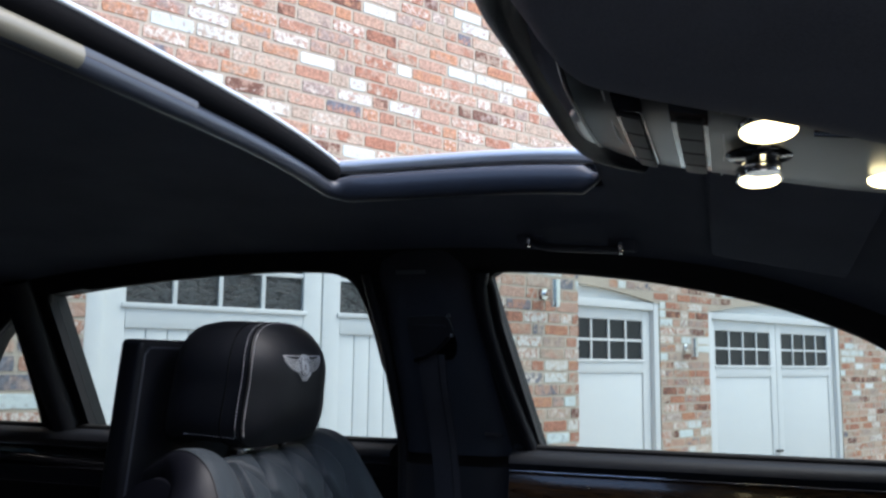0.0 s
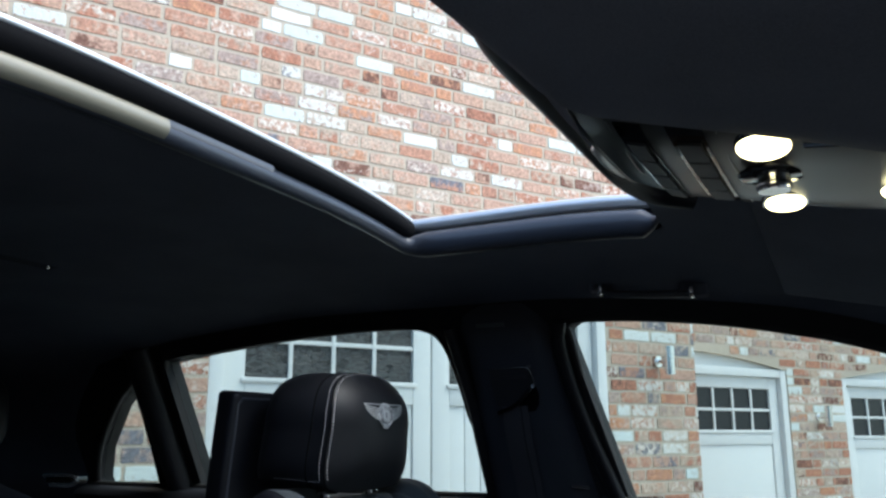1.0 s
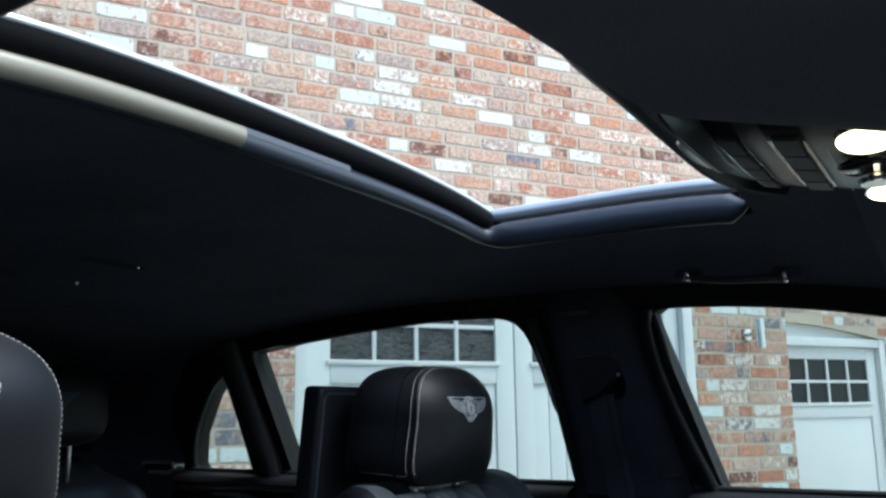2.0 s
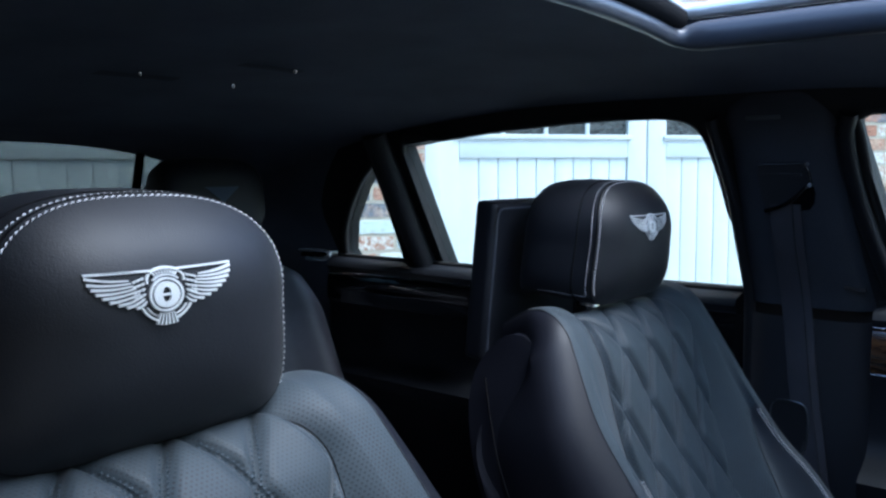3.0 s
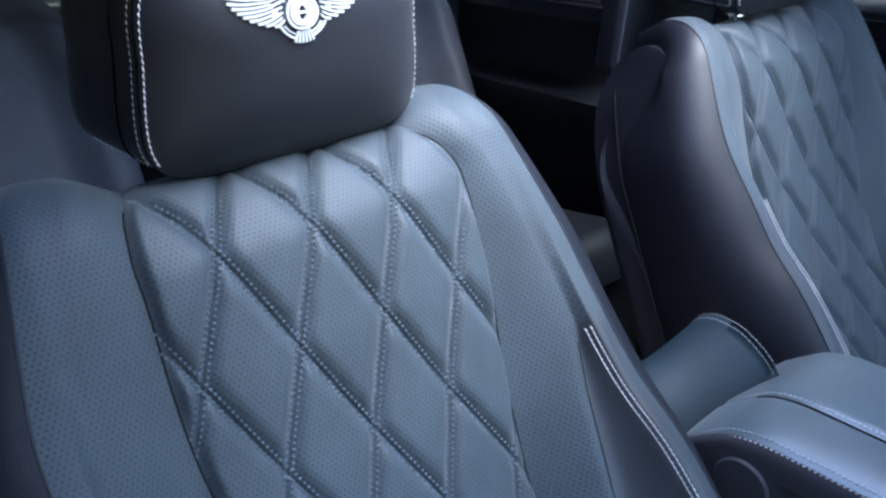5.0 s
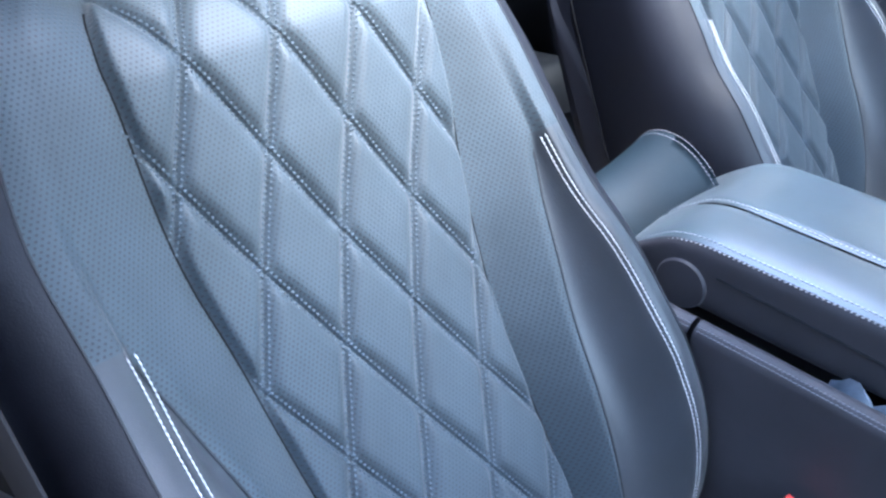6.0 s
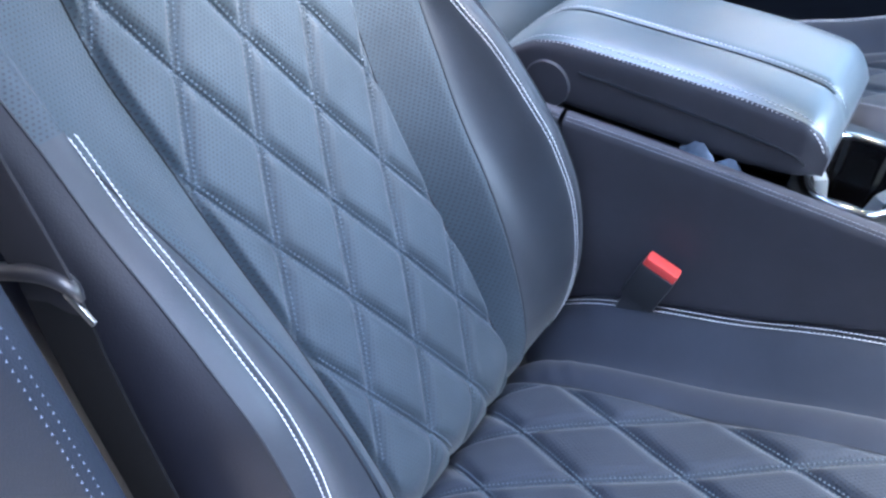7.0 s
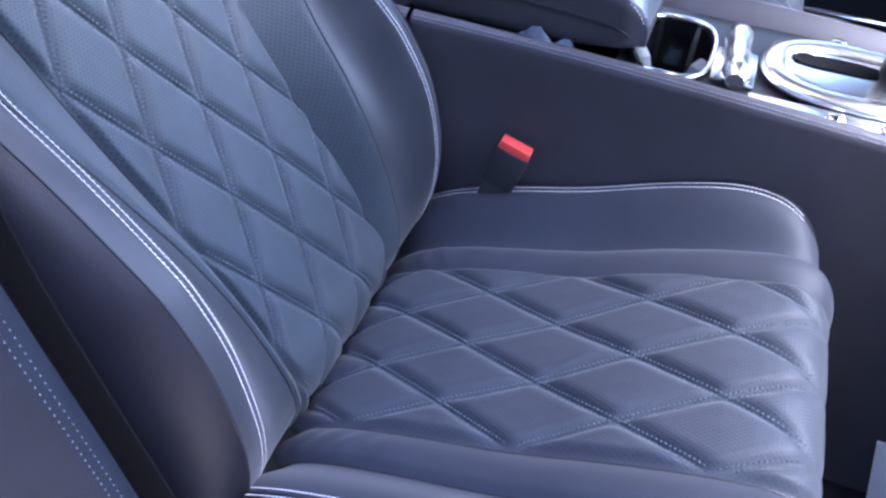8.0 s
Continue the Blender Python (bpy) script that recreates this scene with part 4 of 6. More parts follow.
lv = np.linspace(0, LEND, 360)
U = np.linspace(-1, 1, 151)[None] * c_panel(lv)[:, None]
Lg = np.broadcast_to(lv[:, None], U.shape)
cushion = sheet("cushion", cushion_point(U, Lg, cush_h(U, Lg)), PERF_DIM, seat, "diamond-quilted perforated leather cushion", np.stack([U, Lg], -1))
stitches("quilt_thread", quilt_lines(lambda a, b, l: cushion_point(a, b + L0, cush_h(a, b + L0) + l), lambda b: c_panel(b + L0), -L0 + 0.02, LF - L0 + 0.02, CW, CS), DIMTHREAD, cushion, 0.0042, 0.0036, 0.0021, 0.0009, 0.0, "grey-blue thread")
for sgn in (-1, 1):
    l_ = lv[:, None]
    t = np.linspace(0, 1, 14)[None]
    u = c_panel(l_) + (c_strip(l_) - c_panel(l_)) * t
    h = -0.003 + 0.008 * np.sin(np.pi * t * 0.9) * (1 + 0.06 * np.sin(l_ * 90 + sgn) * np.sin(l_ * 37)) - 0.004 * smoothstep((t - 0.8) / 0.2)
    h = h + 0.0011 * np.sin(l_ * 210 + 5 * t + sgn) * np.sin(np.pi * t) * np.exp(-((l_ - 0.07) / 0.04) ** 2)
    sheet("cushion_strip", cushion_point(sgn * u, l_ + 0 * u, h), CUSHION_DIM, seat, "", flip=sgn < 0)
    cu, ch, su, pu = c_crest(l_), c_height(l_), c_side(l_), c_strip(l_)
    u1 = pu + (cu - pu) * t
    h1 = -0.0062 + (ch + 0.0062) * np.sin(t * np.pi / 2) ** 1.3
    sheet("cushion_bolster", cushion_point(sgn * u1, l_ + 0 * u1, h1), CUSHION_DIM, seat, "smooth navy leather cushion bolster", flip=sgn < 0)
    th = np.linspace(0, np.pi / 2, 12)[None]
    u2 = cu + (su - cu) * np.sin(th)
    h2 = ch - 0.03 * (1 - np.cos(th))
    k = np.linspace(0, 1, 6)[None][:, 1:]
    u3 = su + 0 * k
    h3 = ch - 0.03 - 0.11 * k
    uu, hh = np.concatenate([u2, u3], 1), np.concatenate([h2, h3], 1)
    sheet("cushion_side", cushion_point(sgn * uu, l_ + 0 * uu, hh), SHADELEATHER, seat, "cushion side in navy leather darkened as shade", flip=sgn < 0)
    l1 = np.linspace(0.03, LF + 0.0, 140)
    rows = []
    for off in (-0.003, 0.004):
        p = cushion_point(sgn * (c_crest(l1) + off), l1, c_height(l1) + 0.0006 - 0.05 * abs(off))
        rows.append((p, cushion_point(sgn * (c_crest(l1) + off), l1, c_height(l1) + 0.01) - p))
    stitches("seam_thread", rows, THREAD, seat, 0.0042, 0.0052, 0.0011, 0.0007, 0.12, label="white double stitching")
    # dark lines put shade into both creases of the cushion
    tube("crease_shade", cushion_point(sgn * c_panel(lv[::3]), lv[::3], 0 * lv[::3] - 0.0032), 0.0011, DARK, seat, seg=6)
    tube("crease_shade", cushion_point(sgn * c_strip(lv[::3]), lv[::3], 0 * lv[::3] - 0.0060), 0.0012, DARK, seat, seg=6)
box("seat_base", (0.30, CY - 0.20, 0.24), (0.72, CY + 0.20, 0.47), TRIM, seat, "black plastic seat base", 0.02)
for yo in (-0.17, 0.17):
    box("seat_rail", (0.25, CY + yo - 0.02, 0.22), (0.78, CY + yo + 0.02, 0.25), SATIN, seat, "grey steel floor rail", 0.004)

# ---- headrest ----
HC = np.array([0.0, -0.3585, 1.122])


def head_outline(a, k=1.0):
    c, s = np.cos(a), np.sin(a)
    n = np.where(s > 0, 2.7, 5.5)
    r = (np.abs(c / 0.1030) ** n + np.abs(s / np.where(s > 0, 0.079, 0.083)) ** n) ** (-1 / n)
    u, z = r * c * (1 + 0.09 * np.clip(-s, 0, 1)), r * s
    return u * k, z * k


def head_front(u, z):
    """How far forward the face of the headrest stands."""
    a = np.arctan2(z, u)
    ou, oz = head_outline(a)
    k = np.clip(np.hypot(u, z) / np.hypot(ou, oz), 0, 1)
    return 0.066 - 0.028 * k**3.2 + 0.10 * z - 0.022 * (np.maximum(z, 0) / 0.079) ** 2.2


ang = np.linspace(0, 2 * np.pi, 120, endpoint=False)
ou, oz = head_outline(ang)


def ring(k, x, dz=0.0):
    kz = np.where(k > 1, 1 + (k - 1) * np.where(oz > 0, 0.35, -0.8), k)
    crown = 0.022 * (np.maximum(oz * min(k, 1.0), 0) / 0.079) ** 2.2 * float(np.clip((x + 0.05) / 0.085, 0, 1))
    return np.stack([x + 0.10 * k * oz - crown, HC[1] + ou * k, HC[2] + oz * kz + dz], -1)


front = [ring(k, 0.066 - 0.028 * k**3.2) for k in np.concatenate([np.linspace(0.001, 0.9, 18), np.linspace(0.92, 1.0, 10)])]
headrest = sheet("headrest", np.stack(front), DARK, seat, "black leather headrest with a silver emblem", wrap=True, flip=True)
SIDE = [(1.0, 0.038), (1.003, 0.0362), (1.007, 0.0345), (1.010, 0.0320), (1.013, 0.0290), (1.020, 0.0225), (1.030, 0.014), (1.034, 0.0112), (1.035, 0.0102)]
BACK = [(1.035, 0.0102), (1.0365, 0.0090), (1.042, 0.0070), (1.06, -0.006), (1.085, -0.024), (1.10, -0.042), (1.085, -0.058), (1.01, -0.072), (0.85, -0.080), (0.4, -0.083), (0.001, -0.084)]
sheet("side_panel", np.stack([ring(k, x) for k, x in SIDE]), DARK, headrest, wrap=True, flip=True)
sheet("back_panel", np.stack([ring(k, x) for k, x in BACK]), DARK, headrest, wrap=True, flip=True)
for k, x in ((1.002, 0.0368), (1.0355, 0.0098)):
    tube("panel_seam", ring(k, x), 0.0011, DEEPBLACK, headrest, seg=6, closed=True)
lines = []
for k, x in ((0.984, 0.0405), (1.0130, 0.0300)):
    r0 = ring(k, x)
    out = np.stack([0.5 + 0 * ou, ou * 8, oz * 8], -1)
    over = np.r_[109:120, 0:73]
    lines.append((r0[over], out[over]))
# a single row along the lower edges of the two sides
for corner in (218, 322):
    i = int(corner / 3)
    row = np.array([ring(k, x)[i] for k, x in SIDE[4:] + BACK[1:6]])
    lines.append((spline(row, 40), np.tile(np.array([0.0, ou[i], oz[i]]) * 9, (40, 1))))
stitches("seam_thread", lines, THREAD, headrest, 0.0044, 0.0046, 0.0010, 0.0008, label="white double stitching")
for yo in (-0.055, 0.055):
    z = np.linspace(1.0, 1.075, 8)
    tube("headrest_post", np.stack([0.002 + 0 * z, HC[1] + yo + 0 * z, z], 1), 0.006, STEEL, seat, "chrome headrest post", up=(1, 0, 0))
    z = np.linspace(1.036, 1.046, 4)
    tube("post_collar", np.stack([0.002 + 0 * z, HC[1] + yo + 0 * z, z], 1), [0.015, 0.0145, 0.0135, 0.009], STEEL, seat, "chrome collar", 16, up=(1, 0, 0))


EM = (-0.0078, 0.0195)


def emblem_piece(V, F, poly, lift=0.0016):
    """Lay a flat outline (u, z about the emblem's middle) on the face of the headrest."""
    b = len(V)
    poly = [(0.97 * u, 0.87 * z) for u, z in poly]
    for u, z in poly:
        V.append((HC[0] + head_front(u + EM[0], z + EM[1]) + lift, HC[1] + u + EM[0], HC[2] + z + EM[1]))
    for u, z in poly:
        V.append((HC[0] + head_front(u + EM[0], z + EM[1]) - 0.0008, HC[1] + u + EM[0], HC[2] + z + EM[1]))
    n = len(poly)
    F.append(list(range(b, b + n)))
    for i in range(n):
        j = (i + 1) % n
        F.append([b + i, b + n + i, b + n + j, b + j])


def ribbon(p, q, w0, w1, bend=0.0, n=7):
    """A slender feather from p to q."""
    p, q = np.array(p), np.array(q)
    d = q - p
    m = np.array([-d[1], d[0]]) / (np.linalg.norm(d) + 1e-9)
    t = np.linspace(0, 1, n)
    c = p + t[:, None] * d + (bend * np.sin(np.pi * t))[:, None] * m
    w = (w0 + (w1 - w0) * t) / 2
    return [tuple(v) for v in c + m * w[:, None]] + [tuple(v) for v in (c - m * w[:, None])[::-1]]


def arc(r0, r1, a0, a1, cz=0.0, n=20):
    a = np.radians(np.linspace(a0, a1, n))
    return [(r1 * math.cos(t), cz + r1 * math.sin(t)) for t in a] + [(r0 * math.cos(t), cz + r0 * math.sin(t)) for t in a[::-1]]


V, F = [], []
tip_u = curve_fn([0, 1, 2, 3, 4, 5, 6, 7, 8], [0.0493, 0.0486, 0.0468, 0.0440, 0.0405, 0.0365, 0.0315, 0.0263, 0.0205])
tip_z = curve_fn([0, 1, 2, 3, 4, 5, 6, 7, 8], [0.0155, 0.0115, 0.0080, 0.0046, 0.0016, -0.0014, -0.0039, -0.0059, -0.0072])
for sg in (-1, 1):
    emblem_piece(V, F, ribbon((sg * 0.0085, 0.0170), (sg * 0.0496, 0.0176), 0.0012, 0.0015))
    emblem_piece(V, F, ribbon((sg * 0.0105, 0.0150), (sg * 0.0125, 0.0085), 0.0014, 0.0012, sg * 0.0010))
    for i in range(9):
        t = i / 8
        root = (sg * (0.0240 - 0.0105 * t), 0.0118 - 0.0150 * t)
        emblem_piece(V, F, ribbon(root, (sg * float(tip_u(i)), float(tip_z(i))), 0.0008, 0.0019, -sg * 0.0009, 9))
    # short scales at the root of the wing
    for i in range(4):
        for j in range(3):
            p = (sg * (0.0142 + 0.0026 * j), 0.0128 - 0.0036 * i - 0.0008 * j)
            emblem_piece(V, F, ribbon(p, (p[0] + sg * 0.0019, p[1] - 0.0012), 0.0008, 0.0014, 0.0, 4))
for i in range(0, 360, 30):
    emblem_piece(V, F, arc(0.0103, 0.0118, i, i + 30, 0, 6))
oval = lambda a: (0.0030 * math.cos(a), 0.0052 * math.sin(a))
for i in range(24):
    a0, a1 = 2 * math.pi * i / 24, 2 * math.pi * (i + 1) / 24
    emblem_piece(V, F, [oval(a0), (0.0090 * math.cos(a0), 0.0090 * math.sin(a0)), (0.0090 * math.cos(a1), 0.0090 * math.sin(a1)), oval(a1)])
emblem_piece(V, F, ribbon((-0.0030, 0.0), (0.0030, 0.0), 0.0014, 0.0014))
for r0, r1, lo, hi in ((0.0176, 0.0190, 205, 252), (0.0176, 0.0190, 288, 335), (0.0152, 0.0158, 210, 246), (0.0152, 0.0158, 294, 330), (0.0178, 0.0194, 58, 122), (0.0130, 0.0140, 50, 130)):
    for i in range(5):
        emblem_piece(V, F, arc(r0, r1, lo + (hi - lo) * i / 5, lo + (hi - lo) * (i + 1) / 5, 0, 4))
for i in range(9):
    a = 62 + 7 * i
    emblem_piece(V, F, arc(0.0146, 0.0172, a - 1.6, a + 1.6, 0, 3))
for i in range(6):
    a = 251 + 7.6 * i
    emblem_piece(V, F, arc(0.0130, 0.0212, a - 1.9, a + 1.9, 0, 3))
raw("emblem", V, F, EMBLEM, headrest, "silver embroidered winged emblem", smooth=False)

far_seat = copy_thing(seat, Matrix.Translation((0.40 - 0.055, CY + 0.756, 0.216)))
tagged(far_seat, "navy quilted leather front seat with a screen behind it")
# its backrest stands a little lower and more upright
hinge = Vector((-0.37, 0.0, 0.84))
lean = Matrix.Translation(hinge + Vector((0, 0, -0.010))) @ Matrix.Rotation(radians(4.5), 4, "Y") @ Matrix.Translation(-hinge)
for o in far_seat.children:
    if o.data in back_meshes:
        o.matrix_basis = lean

# seat belt buckle beside the near seat
buckle = thing("belt_buckle", "black seat belt buckle with a red release button", "seat belt buckle", (0.42, -0.165, 0.54))
BM = pose(0.431, -0.166, 0.5915, 0, 17, 0)
box("stalk", (-0.014, -0.008, -0.10), (0.014, 0.008, -0.015), TRIM, buckle, "", 0.004, BM)
box("housing", (-0.0195, -0.0095, -0.02), (0.0195, 0.0095, 0.031), TRIM, buckle, "", 0.005, BM)
box("button", (-0.018, -0.0075, 0.026), (0.018, 0.0075, 0.040), RED, buckle, "bright red release button", 0.003, BM)


# ---- cabin floor, dash and rear shelf ----
tagged(box("floor", (-1.2, -0.74, 0.16), (1.45, 0.74, 0.22), CARPET, None, "black carpeted cabin floor", 0.004, kind="structure"), category="floor")
tagged(box("underbody", (-1.9, -0.80, GROUND + 0.16), (1.9, 0.80, 0.155), TRIM, None, "dark underside of the car", 0.02, kind="structure"), category="car body")
for xw in (-1.55, 1.5):
    for sg in (-1, 1):
        wheel = thing("wheel", "black road wheel under the car", "wheel", (xw, sg * 0.78, GROUND + 0.34), "road wheels")
        a = np.linspace(0, 1, 6)[:, None]
        tube("tyre", np.array([[xw, sg * 0.70, GROUND + 0.34]]) + a * np.array([[0, sg * 0.2, 0]]), [0.30, 0.335, 0.34, 0.34, 0.335, 0.30], RUBBER, wheel, seg=40)
        tube("rim", np.array([[xw, sg * 0.72, GROUND + 0.34]]) + a * np.array([[0, sg * 0.19, 0]]), 0.24, SATIN, wheel, seg=32)
tagged(box("sill_1", (-1.2, 0.70, 0.15), (1.4, 0.84, 0.32), BODY, None, "dark painted door sill", 0.02, kind="structure"), category="car body")
tagged(box("sill_2", (0.0, -0.84, 0.15), (1.4, -0.70, 0.32), BODY, None, "dark painted door sill below the open doorway", 0.02, kind="structure"), category="car body")
dash = [(1.02, 0.22), (1.06, 0.60), (1.00, 0.72), (1.02, 0.86), (1.12, 0.93), (1.45, 0.95), (1.5, 0.22)]
tagged(plate("dashboard", [dash], lambda a, b, d: (a, d - 0.72, b), 1.44, SHADELEATHER, None, "dark leather dashboard below the windscreen", "structure"), category="dashboard")
tagged(box("bonnet", (1.4, -0.82, 0.2), (2.6, 0.82, 0.92), BODY, None, "dark painted front of the car", 0.12, kind="structure", seg=5), category="car body")
tagged(box("parcel_shelf", (-1.85, -0.62, 1.05), (-1.16, 0.62, 1.075), CARPET, None, "dark rear parcel shelf", 0.008, kind="structure"), category="shelf")
tagged(box("boot", (-2.35, -0.80, 0.25), (-1.3, 0.80, 1.04), BODY, None, "dark painted rear of the car", 0.10, kind="structure", seg=5), category="car body")

# rear pillars and the rear window between them
for sg in (-1, 1):
    rows = []
    for z in np.linspace(0.35, 1.30, 30):
        yo = float(side_y(z)) - 0.002
        e = float(curve_fn([0.35, 0.95, 1.1, 1.2, 1.30], [-0.98, -1.0, -1.0, -0.93, -0.80])(z))
        back = (max(-1.78, -1.75 + (z - 1.06) * 1.9), 0.60 - (z - 1.06) * 0.35)
        p0, p1, p2 = np.array([e - 0.02, yo]), np.array([-1.28, yo - 0.05]), np.array([min(back[0], -1.3), min(back[1], 0.66)])
        t = np.linspace(0, 1, 16)[:, None]
        q = (1 - t) ** 2 * p0 + 2 * t * (1 - t) * p1 + t**2 * p2
        rows.append(np.stack([q[:, 0], sg * q[:, 1], np.full(16, z)], 1))
    tagged(sheet("rear_pillar", np.array(rows), HEADLINER, None, "black cloth-covered rear pillar", kind="structure", flip=sg < 0), category="car body")
rw = bmesh.new()
for x, z, w in ((-1.29, 1.29, 0.52), (-1.78, 1.065, 0.62)):
    for yv in (-w, w):
        rw.verts.new((x, yv, z))
rv = list(rw.verts)
rw.faces.new([rv[0], rv[1], rv[3], rv[2]])
ex = bmesh.ops.extrude_face_region(rw, geom=rw.faces[:])
bmesh.ops.translate(rw, verts=[g for g in ex["geom"] if isinstance(g, bmesh.types.BMVert)], vec=(-0.003, 0, 0.006))
window_6 = tagged(part("window_6", rw, TINTED, None, "dark tinted rear window", smooth=False, kind="structure"), category="window")
window_6.visible_shadow = False

# ---- far pillar between the doors ----
def inner(x, z, d):
    """A place d inside the far side of the cabin."""
    return (x, float(side_y(z)) - d, z)


pillar = thing("centre_pillar", "black trimmed centre pillar with belt guide", "pillar", (0.1, 0.76, 0.3), kind="structure")
rows = []
zs = np.linspace(0.28, 1.325, 60)
left = curve_fn([0.28, 1.0, 1.15, 1.25, 1.31, 1.325], [-0.002, 0.004, 0.010, 0.014, 0.02, 0.05])
right = curve_fn([0.28, 0.55, 0.95, 1.05, 1.15, 1.24, 1.285, 1.325], [0.245, 0.228, 0.208, 0.192, 0.180, 0.174, 0.170, 0.13])
for z in zs:
    t = np.linspace(0, 1, 22)
    x = left(z) + (right(z) - left(z)) * t
    dome = 0.030 * (1 - np.abs(2 * t - 1) ** 5) * (1 - smoothstep((z - 1.29) / 0.035)) - 0.002
    rows.append(np.stack([x, side_y(z) - dome, np.full(22, z)], 1))
rows = np.array(rows)
sheet("upper_cover", rows[zs >= 0.985], SUEDE, pillar, "black suede upper cover")
sheet("lower_cover", rows[zs <= 0.985] - np.array([0, 0.004, 0]), PILLARTRIM, pillar, "black leather lower cover")
# the door frame's padded edge in front of the pillar
z = np.linspace(0.30, 1.29, 40)
fx = curve_fn([0.3, 0.95, 1.0, 1.26, 1.29], [0.27, 0.262, 0.245, 0.192, 0.200])
tube("door_frame_edge", np.stack([fx(z) - 0.012, side_y(z) - 0.004, z], 1), 0.013, DARK, pillar, "padded black frame edge", 12)
tube("rear_frame_edge", np.stack([-0.004 - 0.012 * smoothstep((z - 1.15) / 0.15) + 0.006, side_y(z) - 0.002, z], 1), 0.010, TRIM, pillar, "", 10)
# slot and guide of the belt
slot_line = [(0.060, 1.2190), (0.095, 1.2195), (0.122, 1.2190), (0.130, 1.2150), (0.1335, 1.205), (0.135, 1.192)]
cover = slot_line + [(0.126, 1.184), (0.108, 1.168), (0.088, 1.156), (0.064, 1.148), (0.058, 1.17), (0.057, 1.20)]
plate("slot_cover", [cover], lambda a, b, d: inner(a, b, 0.027 + d), 0.0035, PILLARTRIM, pillar, "black plastic cover of the belt slot")
tube("slot_edge", spline([inner(a, b, 0.0315) for a, b in slot_line], 30), 0.0011, STEEL, pillar, "thin bright edge", 6)
tube("cover_ridge", spline([inner(a, b, 0.0305) for a, b in ((0.064, 1.203), (0.095, 1.204), (0.122, 1.203))], 12), 0.0022, PILLARTRIM, pillar, "", 8)
# no cut opening: a black plate gives the mouth its shade
mouth = [(0.064, 1.146), (0.088, 1.154), (0.108, 1.166), (0.127, 1.183), (0.135, 1.190), (0.1375, 1.176), (0.134, 1.160), (0.126, 1.150), (0.110, 1.148), (0.085, 1.140), (0.066, 1.136)]
plate("guide_mouth_shade", [mouth], lambda a, b, d: inner(a, b, 0.0275 + d), 0.0025, DEEPBLACK, pillar, "black plate as the shade inside the belt guide mouth")
tube("guide_bar", spline([inner(0.062, 1.147, 0.036), inner(0.088, 1.155, 0.040), inner(0.110, 1.168, 0.040), inner(0.134, 1.190, 0.034)], 24), 0.0036, GLOSS, pillar, "curved black guide bar", 10)
tube("pin", np.array([inner(0.128, 1.217, 0.034), inner(0.134, 1.219, 0.040)]), 0.0036, BRIGHT, pillar, "small chrome pin", 8)
tube("pin", np.array([inner(0.131, 1.186, 0.040), inner(0.136, 1.188, 0.046)]), 0.0036, BRIGHT, pillar, "small chrome pin", 8)
plate("airbag_badge", [[(0.052, 1.284), (0.102, 1.284), (0.102, 1.290), (0.052, 1.290)]], lambda a, b, d: inner(a, b, 0.026 + d), 0.004, SATIN, pillar, "small embossed plate")
plate("cover_clip", [[(0.162, 1.024), (0.192, 1.022), (0.192, 1.028), (0.162, 1.030)]], lambda a, b, d: inner(a, b, 0.022 + d), 0.006, BRIGHT, pillar, "bright clip")
belt = thing("seat_belt", "black webbing seat belt hanging from the centre pillar", "seat belt", (0.1, 0.7, 0.5))
bp = spline([inner(0.092, 1.158, 0.034), inner(0.090, 1.10, 0.040), inner(0.090, 1.0, 0.042), inner(0.104, 0.86, 0.042), inner(0.128, 0.70, 0.05), inner(0.16, 0.50, 0.06)], 60)
P = []
for i, q in enumerate(bp):
    w = 0.023
    P.append([(q[0] - w, q[1] + 0.0, q[2]), (q[0] - 0.3 * w, q[1] - 0.002, q[2]), (q[0] + 0.3 * w, q[1] - 0.0015, q[2]), (q[0] + w, q[1], q[2]),
              (q[0] + w, q[1] + 0.0016, q[2]), (q[0] - w, q[1] + 0.0016, q[2])])
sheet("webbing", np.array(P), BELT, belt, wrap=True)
tube("edge_line", bp + np.array([0.012, -0.003, 0]), 0.0010, TRIM, belt, seg=5)


